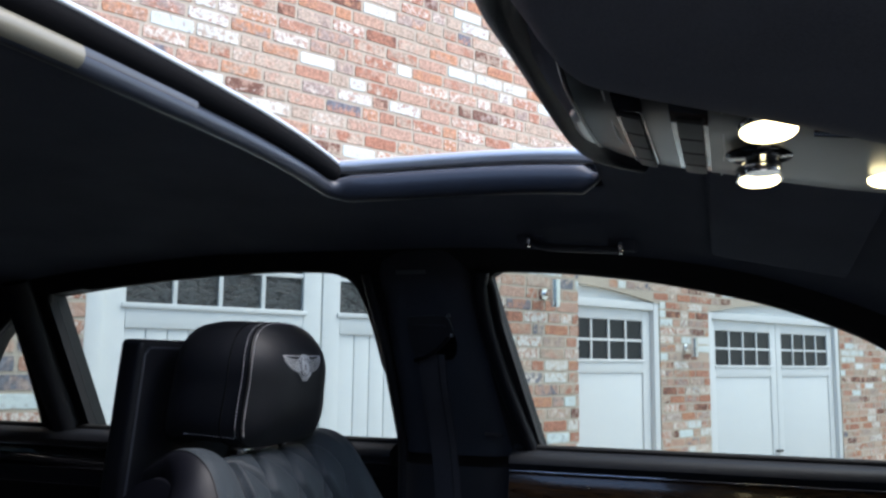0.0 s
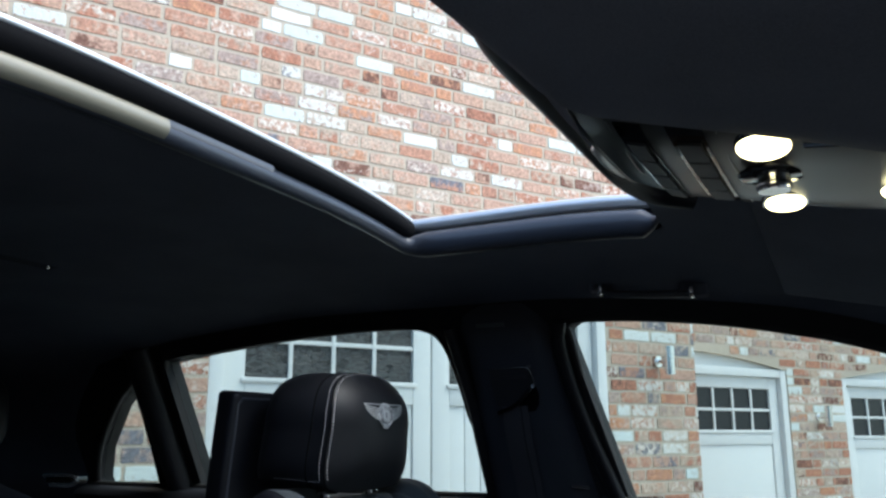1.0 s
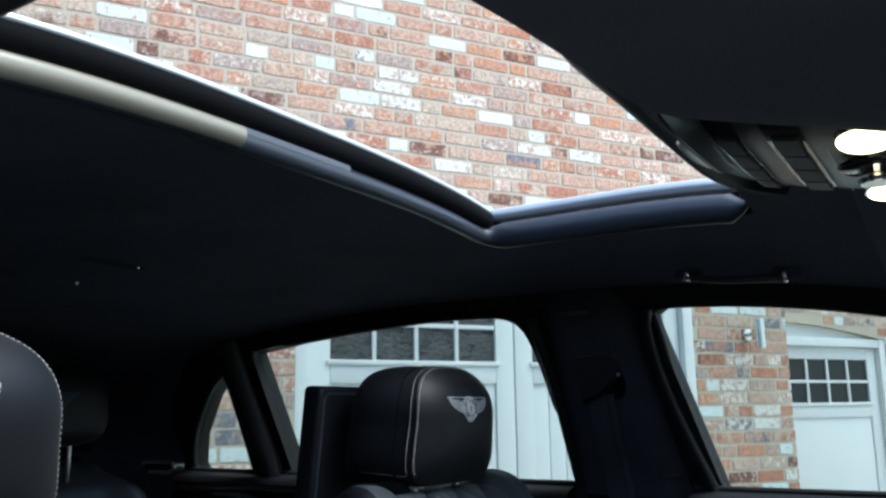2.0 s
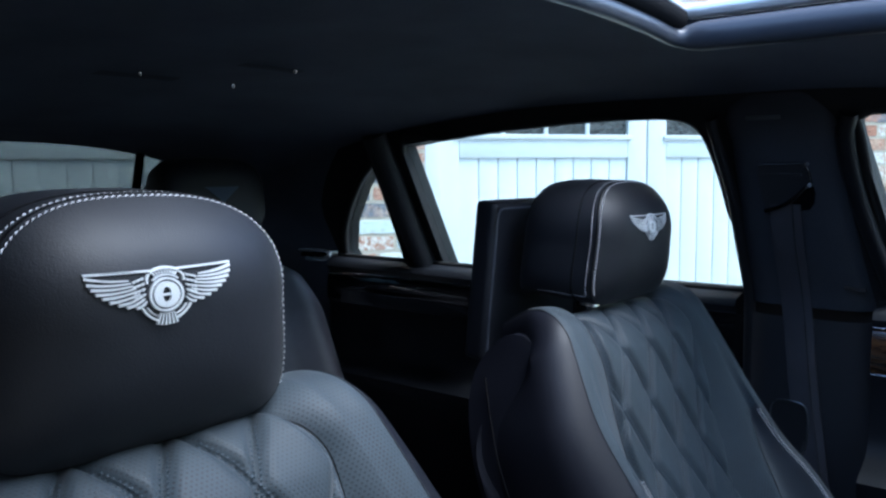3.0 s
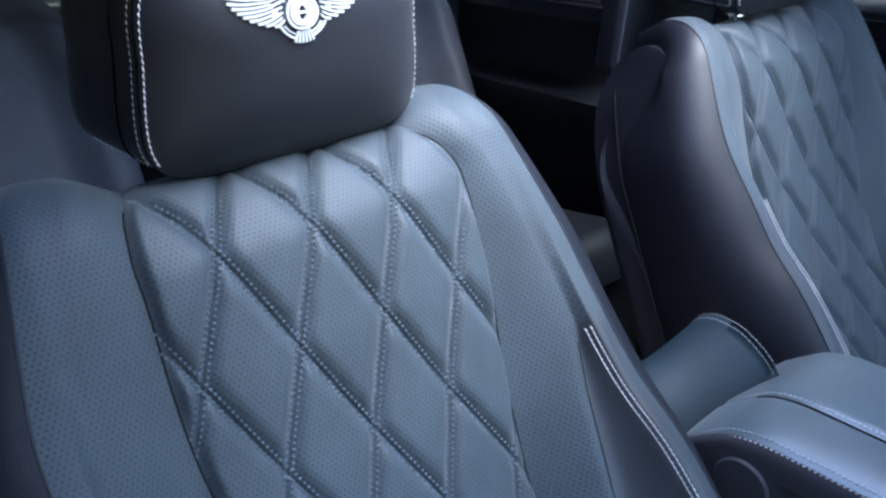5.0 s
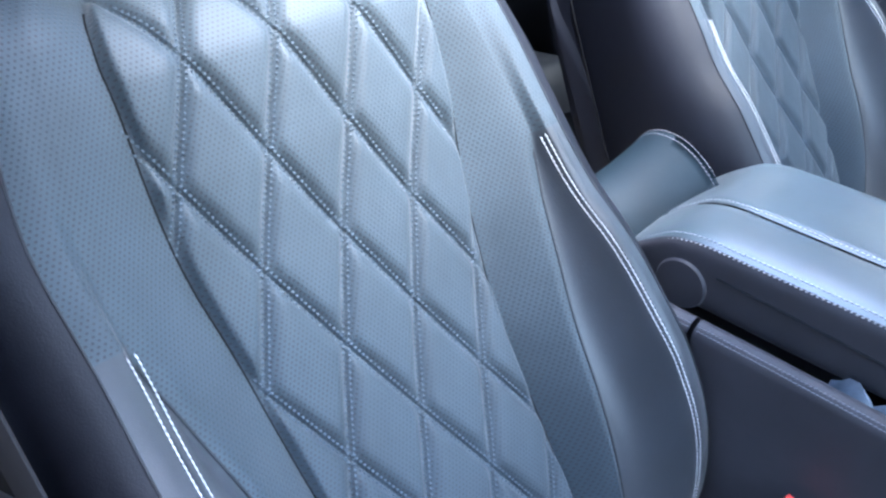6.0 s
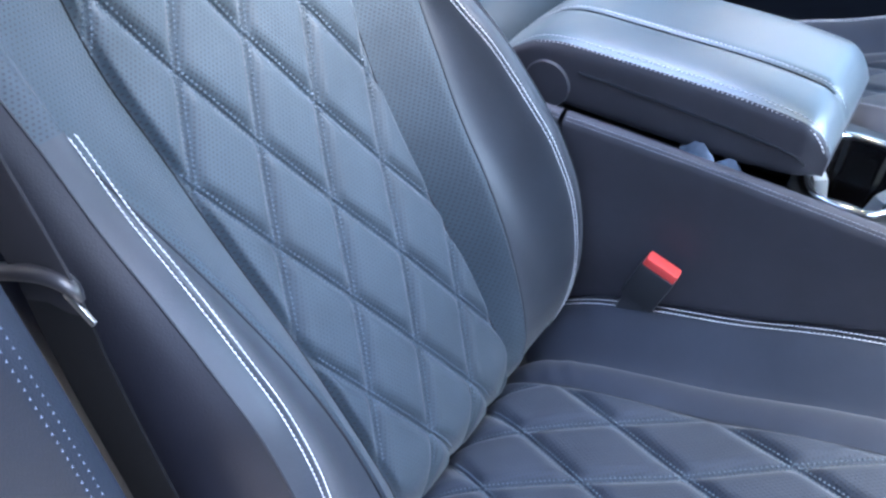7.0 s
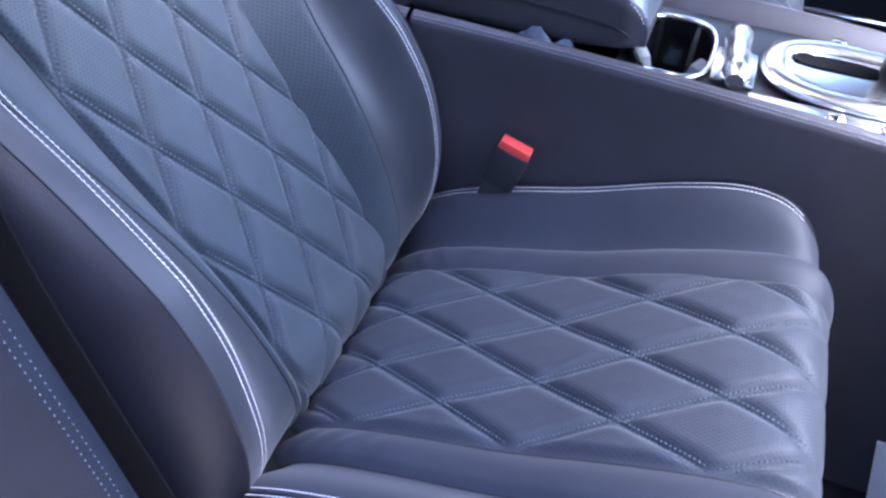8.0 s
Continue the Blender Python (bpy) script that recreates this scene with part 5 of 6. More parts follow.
# ---- far doors below the windows ----
def car_door(name, x0, x1, label, wood, at):
    th = thing(name, label, "car door", at, kind="structure")
    prof = [(0.30, 0.0), (0.36, 0.045), (0.55, 0.055), (0.62, 0.062), (0.70, 0.10), (0.735, 0.115), (0.75, 0.105), (0.78, 0.055), (0.86, 0.045), (0.895, 0.046)]
    pz = spline([(a, b) for a, b in prof], 40)
    xs = np.linspace(x0, x1, 30)
    P = np.array([[(x, float(side_y(z)) - d, z) for z, d in pz] for x in xs])
    sheet("door_card", P, DARK, th, "black leather door card", flip=True)
    up = [(0.895, 0.046), (0.905, 0.052), (0.935, 0.052), (0.962, 0.047), (0.967, 0.043)]
    P = np.array([[(x, float(side_y(z)) - d, z) for z, d in up] for x in xs])
    sheet("veneer_band", P, wood, th, "glossy dark wood veneer" if wood is VENEER else "gloss black band", flip=True)
    for zc, r in ((0.970, 0.0022), (0.897, 0.0018)):
        tube("chrome_line", np.array([inner(x, zc, 0.047) for x in xs]), r, STEEL, th, "thin chrome line", 8)
    P = np.array([[(x, float(side_y(z)) - d, z) for z, d in ((0.972, 0.044), (0.982, 0.050), (0.992, 0.046), (0.998, 0.030), (1.002, 0.012), (1.003, -0.012))] for x in xs])
    sheet("window_ledge", P, DARK, th, "soft black ledge", flip=True)
    tube("weather_strip", np.array([inner(x, 1.004, 0.006) for x in xs]), 0.006, RUBBER, th, "", 8)
    P = np.array([[(x, float(side_y(z)) + 0.05 + 0.05 * math.sin((z - 0.25) * 4), z) for z in np.linspace(0.24, 1.0, 12)] for x in xs])
    sheet("outer_skin", P, BODY, th, "dark painted outer skin")
    return th


front_door = car_door("door_5", 0.205, 1.15, "closed front door with dark veneer and chrome line", VENEER, (0.7, 0.78, 0.3))
rear_door = car_door("door_6", -1.02, -0.006, "closed rear door with black leather and gloss band", GLOSS, (-0.5, 0.78, 0.3))
box("storage_lid", (0, 0, 0), (1, 1, 1), GLOSS, rear_door, "gloss black lid", 0.02, Matrix.Translation((-0.93, 0.70, 0.905)) @ Matrix.Diagonal((0.42, 0.04, 0.03, 1)))
tube("door_pull", spline([inner(-0.88, 0.935, 0.05), inner(-0.78, 0.945, 0.075), inner(-0.68, 0.94, 0.07), inner(-0.58, 0.935, 0.05)], 24), 0.009, GLOSS, rear_door, "gloss black pull handle", 10)
tube("chrome_strip", np.array([inner(x, 0.445, 0.07) for x in np.linspace(0.70, 1.0, 10)]), 0.008, STEEL, front_door, "bright chrome strip low on the door", 8)
bz = [(0.085 + 0.030 * abs(math.cos(t)) ** 0.5 * (1 if math.cos(t) > 0 else -1), 0.79 + 0.044 * abs(math.sin(t)) ** 0.5 * (1 if math.sin(t) > 0 else -1)) for t in [2 * math.pi * i / 40 + 0.01 for i in range(40)]]
plate("catch_plate", [bz], lambda a, b, d: inner(a, b, 0.040 + d), 0.008, TRIM, pillar, "black plate with a chrome edge")
tube("plate_edge", np.array([inner(a, b, 0.048) for a, b in bz]), 0.0015, SATIN, pillar, "thin chrome edge", 6, True)
# mullion between rear window and quarter light
z = np.linspace(0.99, 1.29, 24)
mx = np.stack([-0.735 - (z - 1.0) * 0.02, side_y(z) - 0.004, z], 1)
tagged(tube("window_post", mx, 0.030, TRIM, None, "black post between rear window and quarter light", 12, flat=(1.0, 1.0), kind="structure", up=(1, 0, 0)), category="pillar")
# grab handle
gh = thing("grab_handle", "folding black grab handle with chrome hinges above the window", "grab handle", (0.345, 0.57, 1.315))
tube("bar", spline([(0.283, 0.568, 1.322), (0.305, 0.562, 1.314), (0.345, 0.560, 1.310), (0.385, 0.562, 1.308), (0.408, 0.568, 1.308)], 30), 0.0055, LIP, gh, "", 10)
for xx, zz in ((0.278, 1.325), (0.412, 1.311)):
    box("hinge", (xx - 0.0035, 0.562, zz - 0.010), (xx + 0.0035, 0.585, zz + 0.008), STEEL, gh, "chrome hinge", 0.002)
    box("mount", (xx - 0.02, 0.572, zz - 0.006), (xx + 0.02, 0.60, zz + 0.03), HEADLINER, gh, "", 0.006)
# chrome coat lamp on the rear pillar
cl = thing("courtesy_lamp", "chrome-framed lamp at the foot of the rear pillar", "courtesy lamp", (-0.96, 0.69, 1.015))
tube("frame", spline([(-1.03, 0.665, 1.026), (-0.99, 0.672, 1.028), (-0.955, 0.68, 1.026), (-0.945, 0.683, 1.016), (-0.96, 0.676, 1.006), (-1.01, 0.668, 1.006)], 40), 0.0052, BRIGHT, cl, "bright chrome frame", 10)
box("lens", (-1.04, 0.675, 1.008), (-0.955, 0.72, 1.024), GLOSS, cl, "dark lens", 0.004)


# ---- overhead console ----
oc = thing("overhead_console", "satin grey overhead console with two lit reading lamps", "overhead console", (0.58, 0, 1.33))
cz = curve_fn([0.42, 0.455, 0.486, 0.585, 0.66, 0.76], [1.352, 1.331, 1.319, 1.299, 1.284, 1.268])
cw = curve_fn([0.42, 0.455, 0.486, 0.54, 0.60, 0.66, 0.76], [0.100, 0.112, 0.121, 0.127, 0.135, 0.130, 0.12])
xs = np.linspace(0.452, 0.755, 40)
k = np.linspace(-1, 1, 33)
P = np.array([[(x, kk * float(cw(x)), float(cz(x)) + 0.012 * abs(kk) ** 4) for kk in k] for x in xs])
sheet("panel", P, SMOKED, oc, "smoked grey metal panel")
hx2 = np.linspace(0.40, 0.80, 50)
P = []
for x in hx2:
    row = []
    w = float(cw(np.clip(x, 0.44, 0.76))) + 0.008
    for kk in np.linspace(-1, 1, 49):
        yv = kk * (w + 0.075)
        t = smoothstep((abs(yv) - w) / 0.07)
        zc = float(cz(np.clip(x, 0.42, 0.76))) + 0.004 + 0.012 * min(1, abs(yv) / w) ** 4
        hz = float(head_z(x, yv)) - 0.002
        ends = max(float(smoothstep((0.44 - x) / 0.035)), float(smoothstep((x - 0.765) / 0.035)))
        row.append((x, yv, zc * (1 - max(t, ends)) + hz * max(t, ends)))
    P.append(row)
sheet("housing", np.array(P), HEADLINER, oc, "black suede-covered housing")
tube("panel_edge", np.concatenate([np.array([(x, -float(cw(x)), float(cz(x)) + 0.012) for x in xs[::-1]]), np.array([(xs[0], kk * float(cw(xs[0])), float(cz(xs[0])) + 0.012 * abs(kk) ** 4) for kk in k]), np.array([(x, float(cw(x)), float(cz(x)) + 0.012) for x in xs])]), 0.0018, SATIN, oc, "bright edge", 6)


def on_panel(x, y, d):
    return np.array([x, y, float(cz(x)) + 0.012 * min(1, abs(y) / float(cw(x))) ** 4 - d])


def panel_plate(nm, x0, x1, y0, y1, d, mat, label="", parent=oc):
    P = np.array([[on_panel(x, y, d) for y in np.linspace(y0, y1, 12)] for x in np.linspace(x0, x1, 8)])
    Q = P + np.array([0, 0, d])
    v = np.concatenate([P.reshape(-1, 3), Q.reshape(-1, 3)])
    f = grid_faces(8, 12)
    n = 96
    edge = [(i, i + 1) for i in range(11)] + [(84 + i, 85 + i) for i in range(11)] + [(i * 12, i * 12 + 12) for i in range(7)] + [(i * 12 + 11, i * 12 + 23) for i in range(7)]
    f = f + [[a, b, b + n, a + n] for a, b in edge]
    return raw(nm, v, f, mat, parent, label, smooth=False)


panel_plate("switch_strip", 0.483, 0.502, -0.098, 0.108, 0.0020, GLOSS, "gloss black switch strip")
panel_plate("switch_strip", 0.519, 0.543, -0.108, 0.112, 0.0020, GLOSS, "gloss black switch strip")
for yv in (-0.07, -0.03, 0.01, 0.05):
    panel_plate("switch", 0.486, 0.499, yv, yv + 0.036, 0.0042, TRIM, "dark push switch")
    panel_plate("switch", 0.523, 0.539, yv - 0.005, yv + 0.031, 0.0042, TRIM, "dark push switch")
fr = [(0.478, -0.100), (0.551, -0.108), (0.553, 0.0), (0.550, 0.114), (0.480, 0.110), (0.476, 0.0)]
tube("switch_frame", np.array([on_panel(x, y, 0.0016) for x, y in fr]), 0.0008, SATIN, oc, "thin metal frame round the switches", 6, True)
tube("rear_edge", spline([(0.448, -0.02, 1.337), (0.446, 0.03, 1.338), (0.448, 0.075, 1.342), (0.456, 0.103, 1.346)], 20), [0.001] + [0.0055] * 18 + [0.002], SILVER, oc, "pale grey rear edge", 8)
for yv, ry in ((-0.075, 0.0265), (0.082, 0.024)):
    c = on_panel(0.579, yv, 0.0)
    a = np.linspace(0, 1, 5)[:, None]
    tube("lamp_bezel", c + a * np.array([[0, 0, -0.004]]), [0.0285, 0.0285, 0.028, 0.0275, 0.027], STEEL, oc, "chrome bezel", 32, up=(1, 0, 0), flat=(1.0, 0.66))
    tube("lamp_lens", c + np.array([[0, 0, -0.0035]]) + a * np.array([[0, 0, -0.0035]]), [ry, ry, ry * 0.98, ry * 0.92, ry * 0.7], CRYSTAL, oc, "lit warm white lamp lens", 32, up=(1, 0, 0), flat=(1.0, 0.66))
c = on_panel(0.578, -0.004, 0.0)
tube("dial_ring", c + np.linspace(0, 1, 4)[:, None] * np.array([[0, 0, -0.004]]), [0.025, 0.025, 0.024, 0.022], GLOSS, oc, "black dial surround", 28, up=(1, 0, 0))
tube("dial", c + np.linspace(0, 1, 6)[:, None] * np.array([[0, 0, -0.015]]), [0.013, 0.0125, 0.012, 0.0125, 0.013, 0.0115], STEEL, oc, "chrome rotary dial", 24, up=(1, 0, 0))
c = on_panel(0.668, 0.02, 0.0)
tube("centre_lens", c + np.linspace(0, 1, 4)[:, None] * np.array([[0, 0, -0.005]]), [0.02, 0.02, 0.019, 0.016], CRYSTAL, oc, "lit warm white lens", 24, up=(1, 0, 0))
tube("chrome_bow", np.array([on_panel(x, -0.085 - 0.02 * math.sin((x - 0.6) * 12), 0.004) for x in np.linspace(0.605, 0.74, 16)]), 0.004, STEEL, oc, "chrome bow", 8)

roll = spline([(0.480, -0.240, 1.366), (0.445, -0.208, 1.371), (0.428, -0.160, 1.375), (0.425, -0.05, 1.378), (0.423, 0.08, 1.378), (0.424, 0.19, 1.376), (0.438, 0.238, 1.371), (0.475, 0.262, 1.362)], 60)
tube("edge_roll", roll, 0.0195 - 0.006 * np.abs(np.linspace(-1, 1, 60)) ** 4, SHADELEATHER, oc, "padded black roll along the sunroof opening", 16)

near_visor = thing("sun_visor", "thick padded black sun visor folded up near the open door", "sun visor", (0.60, -0.35, 1.30))
vx, vk = np.linspace(0.448, 0.76, 44), np.linspace(0, 1, 44)
P = []
for x in vx:
    far_y = -0.085 + 0.45 * (x - 0.49)
    row = []
    for k in vk:
        yv = far_y - 0.46 * k**1.5
        ends = lambda t: math.sqrt(max(0.0, 1 - (1 - min(max(t, 0.0), 1.0)) ** 2))
        d = 0.066 * ends((x - 0.448) / 0.035) * ends((far_y - yv) / 0.13) * ends((yv + 0.62) / 0.06)
        row.append((x, yv, float(head_z(x, yv)) - 0.002 - d))
    P.append(row)
sheet("pad", np.array(P), HEADLINER, near_visor)
tube("pivot", np.array([(0.74, -0.30 + 0.02 * i, float(head_z(0.74, -0.3)) - 0.03) for i in range(3)]), 0.006, TRIM, near_visor, "", 10)

visor = thing("sun_visor", "dark cloth sun visor folded up beside the console", "sun visor", (0.62, 0.38, 1.30))
vb = box_bm((0.535, 0.20, -0.012), (0.70, 0.56, 0.0), 0.006, 3)
for v in vb.verts:
    v.co.z += float(head_z(v.co.x, v.co.y)) - 0.004
part("flap", vb, HEADLINER, visor)
tube("pivot", np.array([(0.69, 0.20 + 0.02 * i, float(head_z(0.69, 0.2)) - 0.012) for i in range(3)]), 0.006, TRIM, visor, "", 10)

# ---- screen on the far seat's back ----
tv = thing("headrest_screen", "leather-edged black screen on the seat back", "screen", (-0.19, 0.385, 1.0))
TM = pose(-0.182, 0.385, 1.05, 0, 6, 0)
box("casing", (-0.018, -0.122, -0.10), (0.016, 0.122, 0.122), DARK, tv, "black leather casing", 0.010, TM, seg=4)
box("display", (-0.022, -0.108, -0.085), (-0.0175, 0.108, 0.108), GLOSS, tv, "dark glass display", 0.003, TM)
box("arm", (-0.02, -0.04, -0.30), (0.01, 0.04, -0.09), TRIM, tv, "mounting arm", 0.006, TM)
tube("edge_piping", np.array([TM @ Vector(p) for p in [(0.016, -0.113, -0.09), (0.016, -0.113, 0.105), (0.016, -0.105, 0.113), (0.016, 0.105, 0.113), (0.016, 0.113, 0.105), (0.016, 0.113, -0.09)]]), 0.002, LIP, tv, "grey piping", 6)


# ---- rear bench ----
def bench_seat(yc, label):
    th = thing("bench_seat", label, "rear seat", (-0.9, yc, 0.22), "rear seats")
    s_ = np.linspace(0, 1, 50)[:, None]
    k = np.linspace(-1, 1, 49)[None]
    w = 0.285 - 0.05 * smoothstep((s_ - 0.72) / 0.28)
    z = 0.48 + 0.56 * s_ - 0.03 * np.abs(k) ** 4 * s_**4
    x = -0.80 - 0.22 * s_ + 0.055 * np.exp(-((np.abs(k) - 0.78) / 0.16) ** 2) * (1 - 0.55 * s_) - 0.09 * np.clip(np.abs(k) - 0.93, 0, 1) / 0.07 - 0.10 * smoothstep((s_ - 0.9) / 0.1) * 1.2
    x = x - 0.004 * (np.exp(-((np.abs(k) - 0.52) / 0.02) ** 2))
    sheet("backrest", np.stack([x + 0 * k, yc + k * w, z + 0 * k], -1), REAR, th, "navy leather darkened as shade rear backrest", flip=False)
    P = np.array([[(-0.80 + 0.46 * t - 0.0 * abs(kk), yc + kk * 0.285, 0.50 + 0.06 * t - 0.10 * max(0, t - 0.85) ** 2 * 40 - 0.05 * abs(kk) ** 8) for kk in np.linspace(-1, 1, 25)] for t in np.linspace(0, 1, 20)])
    sheet("cushion", P, DARK, th, "black leather rear cushion")
    box("base", (-0.84, yc - 0.27, 0.22), (-0.36, yc + 0.27, 0.47), DARK, th, "", 0.03)
    rings = []
    a = np.linspace(0, 2 * np.pi, 48, endpoint=False)
    c, s = np.cos(a), np.sin(a)
    r = (np.abs(c / 0.125) ** 3.5 + np.abs(s / 0.085) ** 3.5) ** (-1 / 3.5)
    for kk, xx in ((0.001, -0.955), (0.6, -0.957), (0.88, -0.964), (0.97, -0.975), (1.0, -0.99), (1.0, -1.03), (0.9, -1.06), (0.001, -1.065)):
        rings.append(np.stack([np.full(48, xx) - 0.12 * r * s * kk, yc + r * c * kk, 1.158 + r * s * kk], 1))
    hr = sheet("headrest", np.array(rings), DARK, th, "black leather rear headrest", wrap=True, flip=True)
    em = bmesh.new()
    tri = [(-0.042, 0.012), (0.042, 0.012), (0.016, -0.008), (0.0, -0.022), (-0.016, -0.008)]
    f = [em.verts.new((-0.9535 - 0.12 * (0.012 + q), yc + p, 1.170 + q)) for p, q in tri]
    em.faces.new(f)
    ex = bmesh.ops.extrude_face_region(em, geom=em.faces[:])
    bmesh.ops.translate(em, verts=[g for g in ex["geom"] if isinstance(g, bmesh.types.BMVert)], vec=(-0.004, 0, 0))
    part("emblem", em, NAVYTHREAD, hr, "dim grey emblem", smooth=False)
    for yo in (-0.05, 0.05):
        tube("headrest_post", np.array([(-1.0, yc + yo, 1.0), (-1.0, yc + yo, 1.09)]), 0.006, STEEL, th, "", 10, up=(1, 0, 0))
    return th


bench_seat(0.40, "black leather rear seat beside the closed rear door")
bench_seat(-0.40, "black leather rear seat behind a quilted front seat")
rbelt = thing("seat_belt", "black webbing belt across the rear window", "seat belt", (-1.25, 0.4, 1.1))
q0, q1 = np.array([-1.27, 0.405, 1.285]), np.array([-1.20, 0.325, 1.06])
P = np.array([[q0 + (q1 - q0) * t + np.array([0, w, dz]) for w, dz in ((-0.012, 0), (0.012, 0.004), (0.012, 0.006), (-0.012, 0.002))] for t in np.linspace(0, 1, 12)])
sheet("webbing", P, WEBBING, rbelt, wrap=True)
reading = thing("reading_lamp", "small dark roof lamp panel in the headliner", "roof lamp", (-0.56, 0.1, 1.36))
for x0, x1, y0, y1 in ((-0.640, -0.612, -0.04, 0.09), (-0.505, -0.482, 0.11, 0.22)):
    P = np.array([[(x, y, float(head_z(x, y)) - 0.004) for y in np.linspace(y0, y1, 10)] for x in np.linspace(x0, x1, 4)])
    sheet("lens", P, SUEDE, reading, "dark lens")
for x, y in ((-0.608, 0.018), (-0.630, 0.195), (-0.489, 0.206)):
    z = float(head_z(x, y))
    tube("pin", np.array([(x, y, z - 0.001), (x, y, z - 0.006), (x, y, z - 0.008)]), [0.0028, 0.0028, 0.0012], STEEL, reading, "small chrome pin", 10, up=(1, 0, 0))

shelf_strip = tube("shelf_strip", np.array([(-1.17, y, 1.0785) for y in np.linspace(-0.58, 0.58, 12)]), 0.0035, STEEL, None, "thin chrome strip along the parcel shelf edge", 8, kind="structure")
tagged(shelf_strip, category="trim")

# ---- centre console ----
con = thing("centre_console", "navy leather darkened as shade centre console with white stitched edges", "centre console", (0.65, -0.02, 0.22))
top_z = curve_fn([0.15, 0.30, 0.50, 0.78, 1.10], [0.738, 0.738, 0.735, 0.722, 0.70])
YN, YF = -0.146, 0.090
far_top = curve_fn([0.15, 0.50, 0.56, 0.62, 0.78, 1.10], [0.716, 0.716, 0.722, 0.726, 0.720, 0.700])


def rail(y_out, sgn, x0, x1, nm):
    """One leather side of the console with its rolled top."""
    xs = np.linspace(x0, x1, 40)
    P = []
    for x in xs:
        tz = float(top_z(x))
        row = [(y_out, 0.23), (y_out, 0.40), (y_out, 0.60), (y_out, tz - 0.03)]
        for a in np.linspace(0, math.pi, 12):
            row.append((y_out + sgn * 0.0110 * (1 - math.cos(a)), tz - 0.012 + 0.012 * math.sin(a)))
        row += [(y_out + sgn * 0.022, tz - 0.06), (y_out + sgn * 0.022, 0.60)]
        P.append([(x, yy_, zz_) for yy_, zz_ in row])
    return sheet(nm, np.array(P), CONSOLE, con, "navy leather darkened as shade console side", flip=sgn < 0)


rail(YN, 1, 0.18, 0.302, "rear_side")
rail(YN, 1, 0.307, 1.12, "side_panel")
xs = np.linspace(0.18, 1.12, 40)
slope = [(YF, 0.23), (YF, 0.60)] + [(YF - 0.005 * (1 - math.cos(a)), 0.005 * math.sin(a)) for a in np.linspace(0, 2.3, 8)] + [(YF - 0.011, 0.002), (YF - 0.017, -0.001), (YF - 0.024, -0.006), (YF - 0.031, -0.013), (YF - 0.037, -0.021), (YF - 0.041, -0.030), (YF - 0.043, -0.050)]
P = np.array([[(x, y, z if z > 0.1 else far_top(x) - 0.005 + z) for y, z in slope] for x in xs])
sheet("side_panel", P, CONSOLE, con, "navy leather darkened as shade console side", flip=True)
lines = []
for x0, x1 in ((0.18, 0.300), (0.309, 1.1)):
    xs = np.linspace(x0, x1, 60)
    for dy, dz in ((0.0022, -0.0042), (0.0050, -0.0017)):
        p = np.stack([xs, np.full(60, YN + dy), top_z(xs) + dz], 1)
        lines.append((p, np.stack([0 * xs, 0 * xs - 0.6, 0 * xs + 0.8], 1)))
xs = np.linspace(0.2, 1.1, 60)
lines.append((np.stack([xs, np.full(60, YF - 0.005), far_top(xs) + 0.0004], 1), np.stack([0 * xs, 0 * xs, 0 * xs + 1], 1)))
stitches("seam_thread", lines, SOFTTHREAD, con, 0.0038, 0.0046, 0.0011, 0.0006, label="white double stitching")
box("well_floor", (0.18, YN + 0.03, 0.59), (0.52, YF - 0.03, 0.62), TRIM, con, "black tray floor", 0.004)
# gear panel with a hole for the cup holder
CX, CYY = 0.568, -0.031
def rr(cx, cy, ax, ay, n=28, p=4.0):
    return [(cx + ax * abs(math.cos(t)) ** (2 / p) * (1 if math.cos(t) > 0 else -1), cy + ay * abs(math.sin(t)) ** (2 / p) * (1 if math.sin(t) > 0 else -1)) for t in [2 * math.pi * i / n + 0.01 for i in range(n)]]
cup = rr(CX, CYY, 0.039, 0.062, 40, 3.1)
gear_hole = rr(0.752, -0.028, 0.062, 0.034, 28, 2.6)
plate("gear_panel", [[(0.515, YN + 0.019), (1.10, YN + 0.019), (1.10, YF - 0.030), (0.515, YF - 0.030)], cup, gear_hole], lambda a, b, d: (a, b, 0.7085 - d), 0.012, PIANO, con, "black lacquered panel")
wallp = np.array([[(CX + (a - CX) * f, CYY + (b - CYY) * f, z) for a, b in cup] for f, z in ((1.0, 0.708), (0.97, 0.69), (0.93, 0.64), (0.80, 0.632), (0.001, 0.632))])
sheet("cup_well", wallp, GLOSS, con, "black cup holder well", wrap=True)
ringp = np.array([(a, b, 0.711) for a, b in rr(CX, CYY, 0.042, 0.065, 60, 3.1)])
tube("cup_ring", ringp, 0.0036, STEEL, con, "chrome cup holder ring", 8, True, (1.0, 1.0))
for sgx in (-1, 1):
    box("cup_tab", (-0.007, -0.012, -0.016), (0.007, 0.012, 0.016), TABS, con, "pale grey rubber cup tab", 0.004, pose(CX + sgx * 0.029, CYY + 0.014, 0.674, 0, sgx * 14, sgx * -24))
box("divider", (CX - 0.015, CYY - 0.030, 0.632), (CX + 0.015, CYY + 0.016, 0.662), TRIM, con, "", 0.006)
tube("roller", np.stack([np.full(12, 0.633) + np.linspace(0.003, -0.003, 12), np.linspace(-0.104, 0.008, 12), np.full(12, 0.724)], 1), [0.009, 0.0138, 0.0145, 0.0132, 0.0126, 0.0134, 0.0134, 0.0126, 0.0132, 0.0145, 0.0138, 0.009], BRIGHT, con, "bright chrome roller handle", 36)
